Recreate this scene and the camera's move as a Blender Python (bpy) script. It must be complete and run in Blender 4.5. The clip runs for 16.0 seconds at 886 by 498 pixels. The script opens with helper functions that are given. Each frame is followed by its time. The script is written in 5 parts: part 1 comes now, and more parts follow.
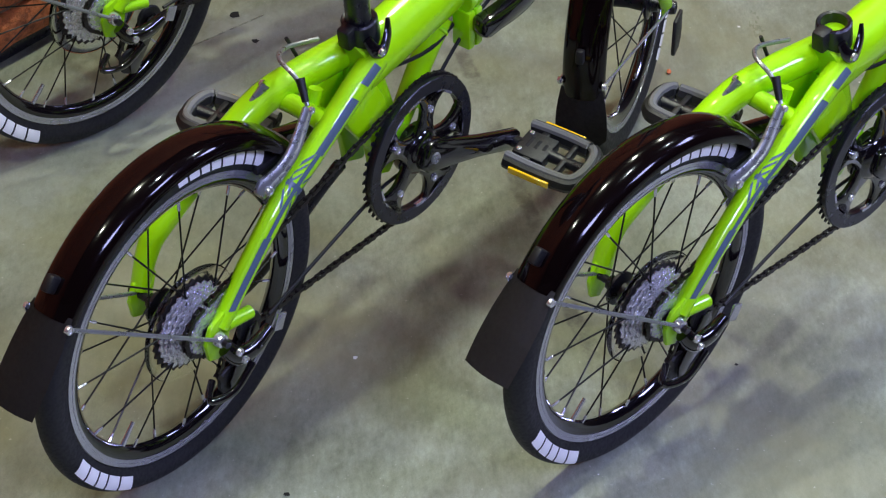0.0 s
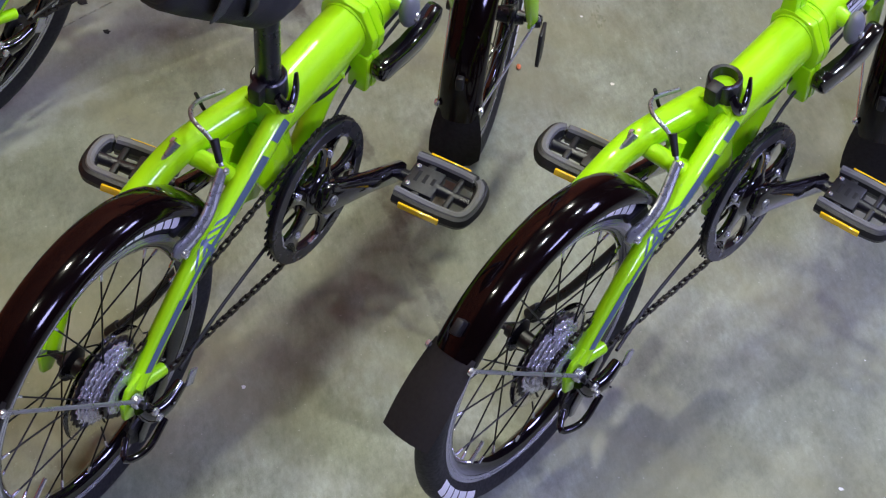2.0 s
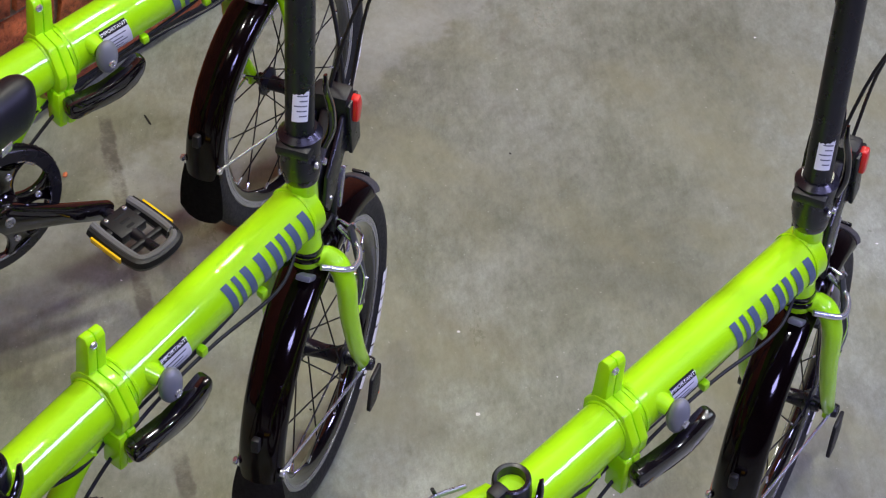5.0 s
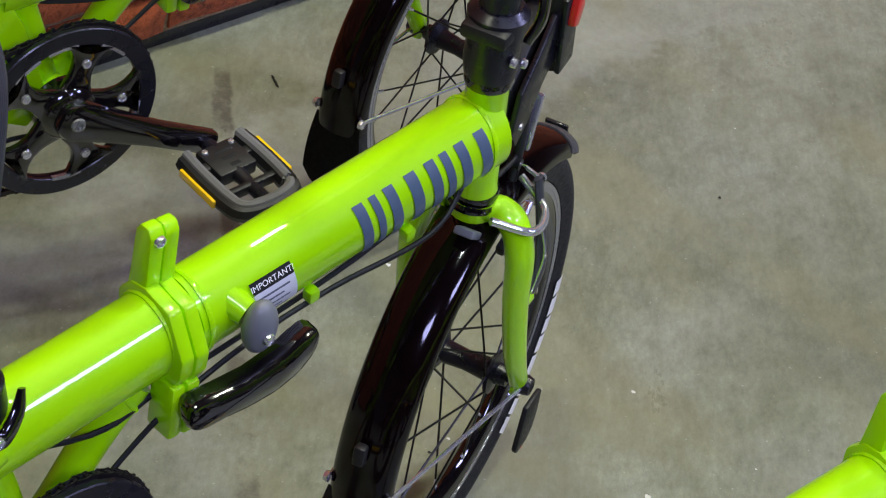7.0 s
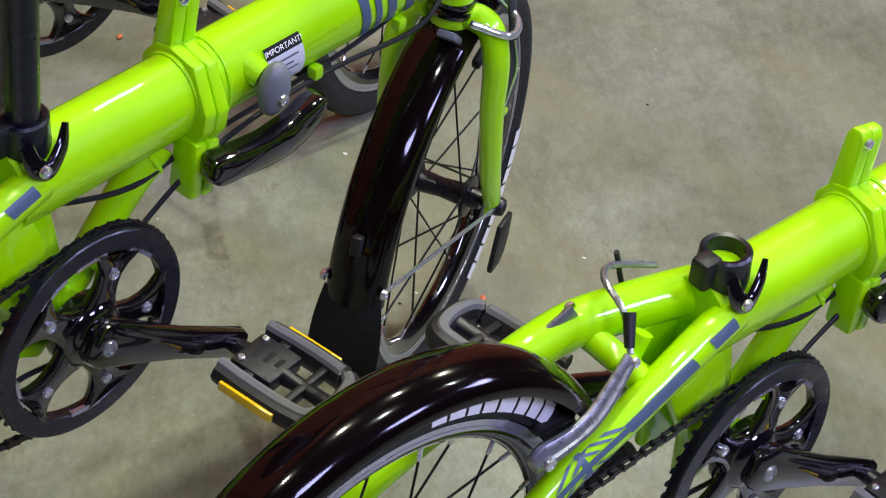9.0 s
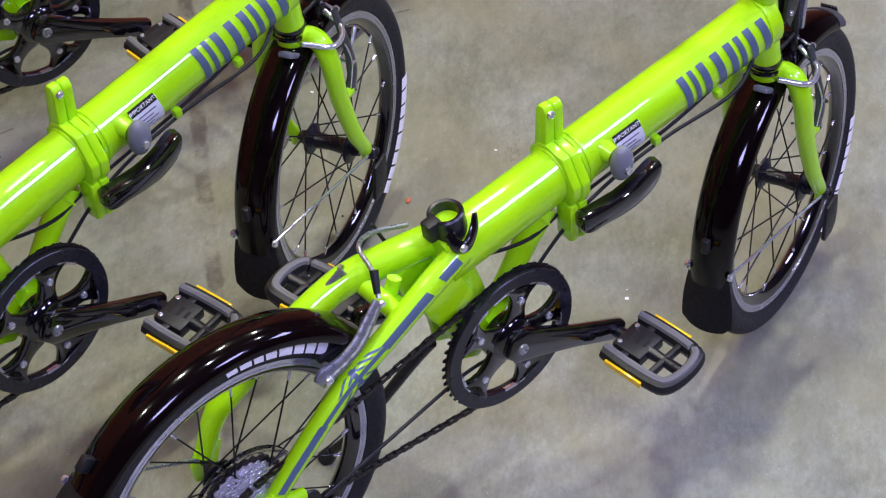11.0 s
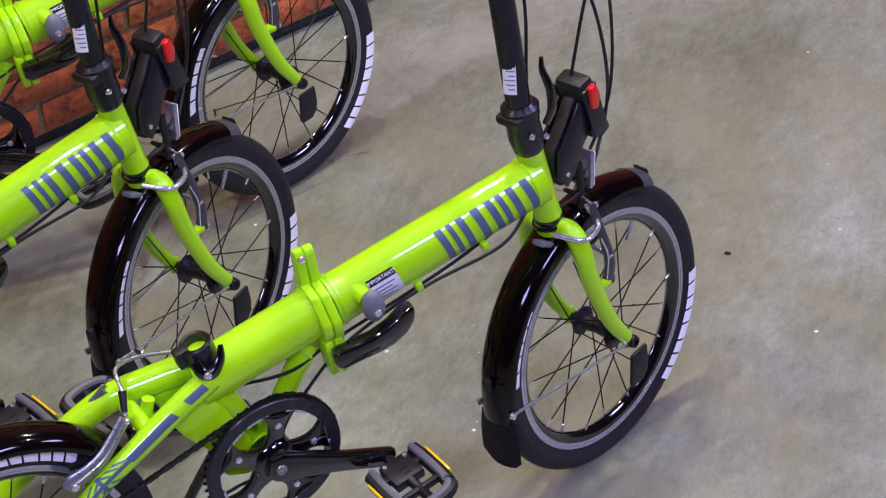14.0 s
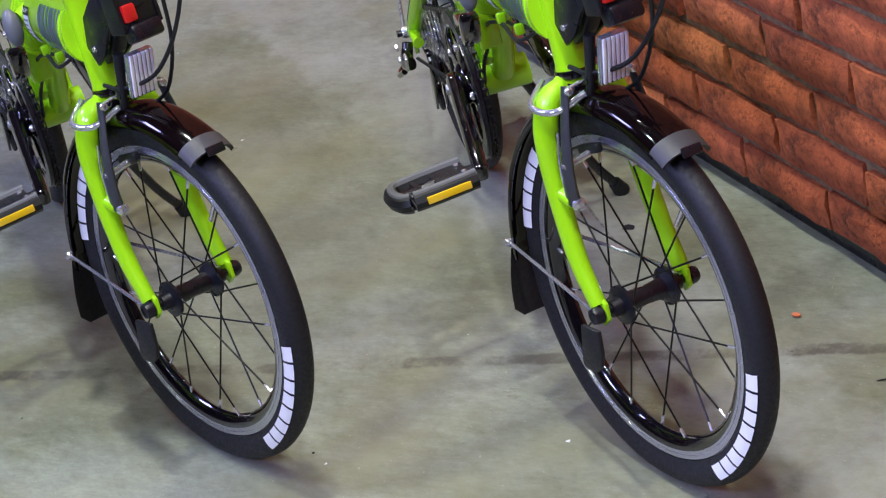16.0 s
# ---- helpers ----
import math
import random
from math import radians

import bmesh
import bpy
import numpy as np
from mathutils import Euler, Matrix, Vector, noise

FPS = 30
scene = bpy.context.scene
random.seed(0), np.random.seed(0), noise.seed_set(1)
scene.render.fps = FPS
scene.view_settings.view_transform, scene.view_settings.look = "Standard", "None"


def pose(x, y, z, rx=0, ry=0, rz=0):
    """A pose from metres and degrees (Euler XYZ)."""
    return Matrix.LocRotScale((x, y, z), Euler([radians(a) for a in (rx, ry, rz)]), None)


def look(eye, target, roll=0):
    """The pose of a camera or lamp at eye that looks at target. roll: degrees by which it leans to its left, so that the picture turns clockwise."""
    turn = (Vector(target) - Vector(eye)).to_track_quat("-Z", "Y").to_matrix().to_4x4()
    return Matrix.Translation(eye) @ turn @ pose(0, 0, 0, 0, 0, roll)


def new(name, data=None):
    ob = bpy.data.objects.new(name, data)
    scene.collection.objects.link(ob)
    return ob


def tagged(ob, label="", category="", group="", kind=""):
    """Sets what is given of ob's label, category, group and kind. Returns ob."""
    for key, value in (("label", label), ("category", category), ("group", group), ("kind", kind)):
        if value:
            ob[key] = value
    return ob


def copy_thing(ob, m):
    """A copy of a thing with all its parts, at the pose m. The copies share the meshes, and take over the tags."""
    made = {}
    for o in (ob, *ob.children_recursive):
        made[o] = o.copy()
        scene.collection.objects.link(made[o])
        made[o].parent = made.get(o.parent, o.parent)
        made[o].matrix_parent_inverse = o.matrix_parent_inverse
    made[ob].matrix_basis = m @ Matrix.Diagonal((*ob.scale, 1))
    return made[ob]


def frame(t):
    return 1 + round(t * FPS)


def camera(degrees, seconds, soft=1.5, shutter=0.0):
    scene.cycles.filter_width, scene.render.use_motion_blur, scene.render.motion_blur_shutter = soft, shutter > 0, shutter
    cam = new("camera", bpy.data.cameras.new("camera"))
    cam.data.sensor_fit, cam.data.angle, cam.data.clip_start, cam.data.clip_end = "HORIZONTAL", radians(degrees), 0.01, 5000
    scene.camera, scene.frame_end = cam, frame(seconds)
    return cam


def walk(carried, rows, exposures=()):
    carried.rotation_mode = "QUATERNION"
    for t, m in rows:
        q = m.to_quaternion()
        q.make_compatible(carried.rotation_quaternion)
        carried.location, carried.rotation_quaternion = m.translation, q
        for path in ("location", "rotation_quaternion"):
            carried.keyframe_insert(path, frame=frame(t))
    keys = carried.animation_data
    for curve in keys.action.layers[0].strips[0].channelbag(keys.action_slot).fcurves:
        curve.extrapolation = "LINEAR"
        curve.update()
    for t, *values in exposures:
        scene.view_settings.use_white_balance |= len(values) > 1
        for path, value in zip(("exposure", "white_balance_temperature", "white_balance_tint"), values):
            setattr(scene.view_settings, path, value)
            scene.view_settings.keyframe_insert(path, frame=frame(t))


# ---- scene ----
cam = camera(22.0, 16.0, soft=1.2)

# seconds, x, y, z, yaw, pitch, roll
PATH = [
    (0.0, -1.548, -1.481, 2.025, -56.02, -37.51, 3.83),
    (0.5, -1.404, -1.429, 2.196, -55.70, -42.53, 3.67),
    (1.0, -1.338, -1.375, 2.282, -56.39, -44.57, 4.28),
    (1.5, -1.404, -1.311, 2.322, -59.85, -44.39, 6.66),
    (2.0, -1.579, -1.119, 2.282, -67.46, -41.65, 11.32),
    (2.5, -1.540, -1.059, 2.346, -68.97, -41.09, 12.20),
    (3.0, -1.492, -1.135, 2.478, -66.91, -41.33, 10.85),
    (3.5, -1.496, -1.281, 2.475, -64.80, -39.05, 9.06),
    (4.0, -1.377, -1.332, 2.533, -63.70, -39.53, 8.47),
    (4.2, -1.269, -1.326, 2.576, -63.21, -40.46, 8.18),
    (6.5, -0.589, -1.083, 1.823, -56.53, -36.46, 15.07),
    (7.0, -0.522, -0.994, 1.678, -56.95, -35.34, 16.26),
    (7.5, -0.590, -0.958, 1.510, -59.39, -32.74, 17.05),
    (8.0, -0.746, -1.033, 1.320, -60.41, -28.12, 15.09),
    (8.5, -0.799, -1.109, 1.287, -59.73, -27.47, 15.88),
    (9.0, -0.811, -1.140, 1.455, -59.86, -30.70, 15.83),
    (11.3, -0.905, -1.926, 2.418, -50.11, -40.47, 0.65),
    (11.5, -0.892, -1.907, 2.514, -50.84, -41.31, 0.61),
    (12.0, -0.826, -1.857, 2.687, -52.28, -42.43, 0.88),
    (12.5, -0.663, -1.819, 2.777, -51.98, -43.95, -0.02),
    (13.0, -0.591, -2.023, 2.715, -48.31, -42.03, -2.44),
    (13.5, -0.640, -2.270, 2.540, -45.50, -38.90, -3.20),
    (14.0, -0.380, -2.690, 2.480, -36.00, -36.60, -4.20),
    (14.5, 2.080, -2.830, 2.710, 10.50, -39.00, -5.80),
    (15.0, 3.573, -1.268, 2.133, 55.35, -33.10, -9.69),
    (15.5, 3.639, -0.762, 1.793, 66.45, -30.45, -13.66),
    (16.0, 3.638, -0.532, 1.535, 71.87, -27.00, -13.68),
]


def stand(x, y, z, yaw, pitch, roll):
    a, b = radians(yaw), radians(pitch)
    ahead = Vector((-math.sin(a) * math.cos(b), math.cos(a) * math.cos(b), math.sin(b)))
    return look((x, y, z), Vector((x, y, z)) + ahead, roll)


walk(cam, [(row[0], stand(*row[1:])) for row in PATH],
     [(0.0, 0.0, 6350, 1), (2.0, 0.0, 6350, 8), (4.0, -0.06, 6300, 18), (6.5, -0.16, 6700, 2), (9.0, 0.12, 6700, 4), (11.5, 0.05, 6350, 17),
      (12.5, -0.14, 6450, 19), (13.5, -0.14, 6450, 22), (14.0, -0.10, 6450, 22), (14.5, 0.03, 6300, 12), (15.0, 0.28, 6200, 6), (15.5, 0.26, 6150, 8), (16.0, 0.26, 5980, 12)])

# ---- light ----
world = bpy.data.worlds.new("world")
scene.world = world
world.use_nodes = True
world.node_tree.nodes["Background"].inputs[0].default_value = (0.54, 0.50, 0.80, 1)
world.node_tree.nodes["Background"].inputs[1].default_value = 0.30


def spot_or_fill(x, y, power, size, colour, aim):
    lamp = bpy.data.lights.new("ceiling_lamp_light", "AREA")
    lamp.shape, lamp.size, lamp.energy, lamp.color = "DISK", size, power, colour
    lamp.spread = radians(150)
    ob = new("ceiling_lamp_light", lamp)
    ob.matrix_world = look((x, y, 3.3), aim)
    return ob


# small ceiling spots
for lx, ly, power, size, aim in (
    (0.2, 0.20, 20, 0.13, (0.2, 0.1, 0)), (1.5, 0.20, 20, 0.13, (1.5, 0.1, 0)), (2.9, 0.20, 25, 0.13, (2.6, 0.1, 0)),
    (-1.3, 0.25, 15, 0.13, (-1.0, 0.1, 0)), (0.8, -0.9, 11, 0.13, (0.8, -0.6, 0)), (2.6, -1.2, 12, 0.13, (2.2, -0.8, 0)),
):
    spot_or_fill(lx, ly, power, size, (1.0, 0.985, 0.84) if ly > 0 else (0.88, 0.95, 1.0), aim)
# unseen violet fill discs, added to lift and tint the shadows
for lx, ly, power in ((-1.2, -2.6, 92), (1.4, -3.4, 86), (3.8, -2.6, 88)):
    spot_or_fill(lx, ly, power, 1.1, (0.50, 0.49, 1.0), (lx * 0.6, -0.4, 0))


# ---- materials ----
def mat(name, colour, rough=0.5, metal=0.0, coat=0.0, spec=0.5):
    m = bpy.data.materials.new(name)
    m.use_nodes = True
    b = m.node_tree.nodes["Principled BSDF"]
    b.inputs["Base Color"].default_value = (*colour, 1)
    b.inputs["Roughness"].default_value = rough
    b.inputs["Metallic"].default_value = metal
    b.inputs["Coat Weight"].default_value = coat
    b.inputs["Coat Roughness"].default_value = 0.05
    b.inputs["Specular IOR Level"].default_value = spec
    return m


def node(m, kind, **values):
    n = m.node_tree.nodes.new(kind)
    for key, value in values.items():
        n.inputs[key].default_value = value
    return n


def noise_tex(m, scale, detail=4.0, rough=0.55, stretch=None, seed=0.0):
    co = m.node_tree.nodes.new("ShaderNodeTexCoord")
    mp = m.node_tree.nodes.new("ShaderNodeMapping")
    mp.inputs["Scale"].default_value = stretch or (1, 1, 1)
    mp.inputs["Location"].default_value = (seed, seed * 0.7, seed * 1.3)
    m.node_tree.links.new(co.outputs["Object"], mp.inputs["Vector"])
    n = node(m, "ShaderNodeTexNoise", Scale=scale, Detail=detail, Roughness=rough)
    m.node_tree.links.new(mp.outputs["Vector"], n.inputs["Vector"])
    return n


def ramp(m, source, stops):
    r = m.node_tree.nodes.new("ShaderNodeValToRGB")
    while len(r.color_ramp.elements) < len(stops):
        r.color_ramp.elements.new(0.5)
    for e, (p, c) in zip(r.color_ramp.elements, stops):
        e.position, e.color = p, (*c, 1) if len(c) == 3 else c
    m.node_tree.links.new(source, r.inputs["Fac"])
    return r


def mix(m, kind, fac, a, b):
    n = m.node_tree.nodes.new("ShaderNodeMix")
    n.data_type, n.blend_type = "RGBA", kind
    for value, socket in ((fac, n.inputs[0]), (a, n.inputs[6]), (b, n.inputs[7])):
        if isinstance(value, bpy.types.NodeSocket):
            m.node_tree.links.new(value, socket)
        elif isinstance(value, tuple):
            socket.default_value = (*value, 1)
        else:
            socket.default_value = value
    return n.outputs[2]


def bump(m, height, strength, distance):
    n = node(m, "ShaderNodeBump", Strength=strength, Distance=distance)
    m.node_tree.links.new(height, n.inputs["Height"])
    m.node_tree.links.new(n.outputs[0], m.node_tree.nodes["Principled BSDF"].inputs["Normal"])
    return n


def into(m, source, socket):
    m.node_tree.links.new(source, m.node_tree.nodes["Principled BSDF"].inputs[socket])


def grain(m, scale, low, high, strength=0.15, distance=0.0004):
    """Uneven gloss and fine relief."""
    n = noise_tex(m, scale, 3)
    into(m, ramp(m, n.outputs["Fac"], ((0.3, (low,) * 3), (0.7, (high,) * 3))).outputs["Color"], "Roughness")
    if strength:
        bump(m, n.outputs["Fac"], strength, distance)
    return m


GREEN = mat("lime_paint", (0.36, 0.74, 0.003), 0.42, 0.0, 1.0, 0.18)
GREEN.node_tree.nodes["Principled BSDF"].inputs["Coat Roughness"].default_value = 0.012
g1 = noise_tex(GREEN, 6, 3)
into(GREEN, ramp(GREEN, g1.outputs["Fac"], ((0.3, (0.34, 0.74, 0.001)), (0.7, (0.41, 0.83, 0.002)))).outputs["Color"], "Base Color")
g2 = noise_tex(GREEN, 260, 2)
bump(GREEN, g2.outputs["Fac"], 0.015, 0.0003)
SLATE = grain(mat("slate_decal", (0.075, 0.115, 0.17), 0.4), 90, 0.3, 0.5, 0)
BLACK = grain(mat("black_gloss", (0.004, 0.003, 0.004), 0.08, 0, 1.0), 40, 0.05, 0.16, 0)
SMOKE = grain(mat("fender_lacquer", (0.0030, 0.0014, 0.0016), 0.07, 0, 0.22, 0.24), 14, 0.05, 0.13, 0)
SATIN = grain(mat("black_anodised", (0.007, 0.007, 0.011), 0.3), 60, 0.22, 0.4, 0.1)
PLASTIC = grain(mat("black_plastic", (0.007, 0.007, 0.008), 0.45), 300, 0.4, 0.6, 0.3)
RUBBER = grain(mat("tyre_rubber", (0.008, 0.008, 0.010), 0.65), 220, 0.5, 0.75, 0.3)
FLAP = grain(mat("flap_rubber", (0.022, 0.019, 0.018), 0.7), 160, 0.55, 0.8, 0.3)
GREYRUB = grain(mat("grey_rubber", (0.14, 0.14, 0.135), 0.75), 200, 0.6, 0.85, 0.3)
FABRIC = mat("bag_fabric", (0.022, 0.022, 0.025), 0.75)
fw = node(FABRIC, "ShaderNodeTexWave", Scale=170.0, Distortion=1.0, Detail=2.0)
fc = FABRIC.node_tree.nodes.new("ShaderNodeTexCoord")
FABRIC.node_tree.links.new(fc.outputs["Object"], fw.inputs["Vector"])
bump(FABRIC, fw.outputs["Fac"], 0.35, 0.0008)
fn = noise_tex(FABRIC, 18, 4, 0.6)
into(FABRIC, ramp(FABRIC, fn.outputs["Fac"], ((0.35, (0.014, 0.014, 0.017)), (0.65, (0.036, 0.036, 0.040)))).outputs["Color"], "Base Color")
RIPSTOP = grain(mat("grey_ripstop", (0.040, 0.042, 0.047), 0.6), 340, 0.45, 0.7, 0.5)
LEATHER = grain(mat("saddle_cover", (0.006, 0.006, 0.008), 0.45, 0, 0, 0.32), 420, 0.36, 0.5, 0.3)
STEEL = grain(mat("bright_steel", (0.72, 0.72, 0.74), 0.2, 0.8), 120, 0.08, 0.24, 0.22)
DARKMETAL = grain(mat("dark_cast_metal", (0.085, 0.088, 0.095), 0.35, 0.6), 120, 0.28, 0.45, 0.1)
DARKGREY = grain(mat("dark_grey_plastic", (0.050, 0.050, 0.053), 0.5), 200, 0.4, 0.6, 0.2)
SPROCKET = grain(mat("bright_sprocket_steel", (0.88, 0.88, 0.90), 0.2, 0.75), 170, 0.06, 0.26, 1.0, 0.004)
GREYMETAL = grain(mat("grey_cast_metal", (0.34, 0.35, 0.36), 0.32, 0.75), 120, 0.22, 0.40, 0.1)
RIMGREY = grain(mat("brushed_rim", (0.50, 0.50, 0.54), 0.26, 0.8), 9, 0.16, 0.30, 0)
SPOKEM = mat("black_spoke", (0.012, 0.012, 0.012), 0.35, 0.6)
CHAINM = grain(mat("dark_chain_steel", (0.045, 0.040, 0.038), 0.35, 0.8), 200, 0.25, 0.5, 0.2)
WHITE = mat("reflective_white", (1.0, 1.0, 0.98), 0.3, 0, 0.6)
LABEL = grain(mat("paper_label", (0.72, 0.74, 0.72), 0.5), 200, 0.4, 0.6, 0)
INK = mat("grey_print", (0.12, 0.13, 0.15), 0.6)
AMBER = mat("amber_reflector", (0.95, 0.60, 0.012), 0.15, 0, 1.0)
RED = mat("red_plastic", (0.65, 0.015, 0.012), 0.3, 0, 0.5)
KNOB = grain(mat("grey_plastic", (0.16, 0.17, 0.18), 0.35), 120, 0.28, 0.42, 0)
# near black: shade of slots put into colour, also black print and floor spots
DARKWIN = mat("dark_recess", (0.003, 0.003, 0.003), 0.8)
CLEAR = mat("clear_plastic", (0.95, 0.95, 0.95), 0.05)
CLEAR.node_tree.nodes["Principled BSDF"].inputs["Transmission Weight"].default_value = 1.0
CLEAR.node_tree.nodes["Principled BSDF"].inputs["IOR"].default_value = 1.42

# floor: power-floated concrete, olive grey with cloudy stains, trowel sweeps and a few dark scuffs
CONC = mat("polished_concrete", (0.3, 0.3, 0.27), 0.4)
n1 = noise_tex(CONC, 1.3, 5, 0.6)
n2 = noise_tex(CONC, 5, 8, 0.68, (1, 0.6, 1), 3.0)
n3 = noise_tex(CONC, 38, 7, 0.74, (0.5, 1, 1), 7.0)
n4 = noise_tex(CONC, 420, 3, 0.6)
c1 = ramp(CONC, n1.outputs["Fac"], ((0.3, (0.158, 0.166, 0.124)), (0.5, (0.255, 0.268, 0.220)), (0.72, (0.34, 0.362, 0.322))))
c2 = ramp(CONC, n2.outputs["Fac"], ((0.32, (0.62, 0.62, 0.52)), (0.6, (1, 1, 1)), (0.8, (1.15, 1.15, 1.12))))
c3 = ramp(CONC, n3.outputs["Fac"], ((0.28, (0.62, 0.62, 0.56)), (0.5, (1, 1, 1)), (0.72, (1.3, 1.3, 1.28))))
m1 = mix(CONC, "MULTIPLY", 0.8, c1.outputs["Color"], c2.outputs["Color"])
m2 = mix(CONC, "MULTIPLY", 0.50, m1, c3.outputs["Color"])
c4 = ramp(CONC, n4.outputs["Fac"], ((0.25, (0.7, 0.7, 0.7)), (0.5, (1, 1, 1))))
m3 = mix(CONC, "MULTIPLY", 0.55, m2, c4.outputs["Color"])
n7 = noise_tex(CONC, 44, 9, 0.78, (1.0, 0.20, 1), 15.0)
for tex, along, across in ((n7, 2.3, 0.9), (n2, 1.5, 0.9)):
    sweep_map = tex.inputs["Vector"].links[0].from_node
    sweep_map.vector_type = "TEXTURE"
    sweep_map.inputs["Rotation"].default_value = (0, 0, radians(36))
    sweep_map.inputs["Scale"].default_value = (along, across, 1)
c7 = ramp(CONC, n7.outputs["Fac"], ((0.36, (0.66, 0.67, 0.58)), (0.5, (1, 1, 1)), (0.64, (1.30, 1.32, 1.30))))
n8 = noise_tex(CONC, 1.9, 4, 0.6, None, 21.0)
m3 = mix(CONC, "MULTIPLY", ramp(CONC, n8.outputs["Fac"], ((0.38, (0.22,) * 3), (0.60, (0.62,) * 3))).outputs["Color"], m3, c7.outputs["Color"])


def band(m, start, end, half, low, high, seed):
    """How far a band from start to end covers the floor, 0 to 1, broken up by noise."""
    tree = m.node_tree
    a, b = Vector((*start, 0)), Vector((*end, 0))
    d = (b - a).normalized()
    co = tree.nodes.new("ShaderNodeTexCoord")
    wob = noise_tex(m, 16, 4, 0.7, None, seed)
    breaks = noise_tex(m, 7, 6, 0.75, None, seed + 4)

    def dot(v, off):
        n = tree.nodes.new("ShaderNodeVectorMath")
        n.operation = "DOT_PRODUCT"
        tree.links.new(co.outputs["Object"], n.inputs[0])
        n.inputs[1].default_value = v
        k = tree.nodes.new("ShaderNodeMath")
        k.operation = "SUBTRACT"
        tree.links.new(n.outputs["Value"], k.inputs[0])
        k.inputs[1].default_value = off
        return k.outputs[0]

    def step(value, lo, hi):
        n = tree.nodes.new("ShaderNodeMapRange")
        n.interpolation_type = "SMOOTHSTEP"
        tree.links.new(value, n.inputs["Value"])
        n.inputs["From Min"].default_value, n.inputs["From Max"].default_value = lo, hi
        return n.outputs["Result"]

    def maths(kind, p, q):
        n = tree.nodes.new("ShaderNodeMath")
        n.operation = kind
        for value, socket in ((p, n.inputs[0]), (q, n.inputs[1])):
            if isinstance(value, float):
                socket.default_value = value
            else:
                tree.links.new(value, socket)
        return n.outputs[0]

    side = Vector((-d.y, d.x, 0))
    across = maths("ABSOLUTE", maths("ADD", dot(side, side.dot(a)), maths("MULTIPLY", maths("SUBTRACT", wob.outputs["Fac"], 0.5), half * 1.6)), 0.0)
    along = dot(d, d.dot(a))
    inside = maths("MULTIPLY", step(across, half, half * 0.55), maths("MULTIPLY", step(along, 0.0, 0.04), step(along, (b - a).length, (b - a).length - 0.05)))
    return maths("MULTIPLY", inside, step(breaks.outputs["Fac"], low, high))


n9 = noise_tex(CONC, 120, 6, 0.7, None, 27.0)
sweep_map = n9.inputs["Vector"].links[0].from_node
sweep_map.vector_type = "TEXTURE"
sweep_map.inputs["Rotation"].default_value = (0, 0, radians(40))
sweep_map.inputs["Scale"].default_value = (1.7, 0.8, 1)
c9 = ramp(CONC, n9.outputs["Fac"], ((0.32, (0.70, 0.71, 0.66)), (0.5, (1, 1, 1)), (0.68, (1.28, 1.28, 1.26))))
m3 = mix(CONC, "MULTIPLY", 0.42, m3, c9.outputs["Color"])
n5 = noise_tex(CONC, 2.6, 5, 0.65, (1, 0.6, 1), 11.0)
m3 = mix(CONC, "MIX", ramp(CONC, n5.outputs["Fac"], ((0.46, (0, 0, 0)), (0.64, (0.62, 0.62, 0.62)))).outputs["Color"], m3, (0.245, 0.235, 0.140))
n6 = noise_tex(CONC, 150, 2, 0.5, None, 9.0)
m3 = mix(CONC, "MIX", ramp(CONC, n6.outputs["Fac"], ((0.70, (0, 0, 0)), (0.76, (0.5, 0.5, 0.5)))).outputs["Color"], m3, (0.5, 0.5, 0.46))
m3 = mix(CONC, "MIX", band(CONC, (-1.2, 0.60), (4.4, 0.50), 0.11, 0.20, 0.95, 17.0), m3, (0.36, 0.37, 0.34))
# worn dark tape band
m3 = mix(CONC, "MIX", band(CONC, (1.50, 0.76), (0.55, -0.34), 0.016, 0.40, 0.60, 1.0), m3, (0.115, 0.110, 0.085))
# two broken darker bands
m3 = mix(CONC, "MIX", band(CONC, (-0.6, 0.42), (3.6, 0.34), 0.034, 0.50, 0.76, 6.0), m3, (0.15, 0.145, 0.115))
m3 = mix(CONC, "MIX", band(CONC, (-0.9, -1.1), (2.6, -0.62), 0.020, 0.50, 0.74, 12.0), m3, (0.16, 0.155, 0.125))
m3 = mix(CONC, "MULTIPLY", 1.0, m3, (0.985, 1.0, 0.945))
into(CONC, m3, "Base Color")
into(CONC, ramp(CONC, n2.outputs["Fac"], ((0.3, (0.46,) * 3), (0.7, (0.26,) * 3))).outputs["Color"], "Roughness")
bump(CONC, n3.outputs["Fac"], 0.16, 0.002)

BRICK = mat("old_red_brick", (0.35, 0.1, 0.05), 0.85)
oi = BRICK.node_tree.nodes.new("ShaderNodeObjectInfo")
b1 = noise_tex(BRICK, 22, 6, 0.7)
b2 = noise_tex(BRICK, 6, 4, 0.6, None, 5.0)
r0 = ramp(BRICK, oi.outputs["Random"], ((0.0, (0.46, 0.105, 0.036)), (0.5, (0.60, 0.155, 0.050)), (1.0, (0.68, 0.220, 0.075))))
r1 = ramp(BRICK, b1.outputs["Fac"], ((0.34, (0.07, 0.05, 0.04)), (0.45, (0.8, 0.75, 0.7)), (0.66, (1.35, 1.3, 1.25))))
r2 = ramp(BRICK, b2.outputs["Fac"], ((0.30, (0.35, 0.28, 0.26)), (0.5, (1, 1, 1))))
b5 = noise_tex(BRICK, 85, 6, 0.75, None, 9.0)
r5 = ramp(BRICK, b5.outputs["Fac"], ((0.36, (0.35, 0.30, 0.28)), (0.47, (1, 1, 1)), (0.66, (1.2, 1.25, 1.3))))
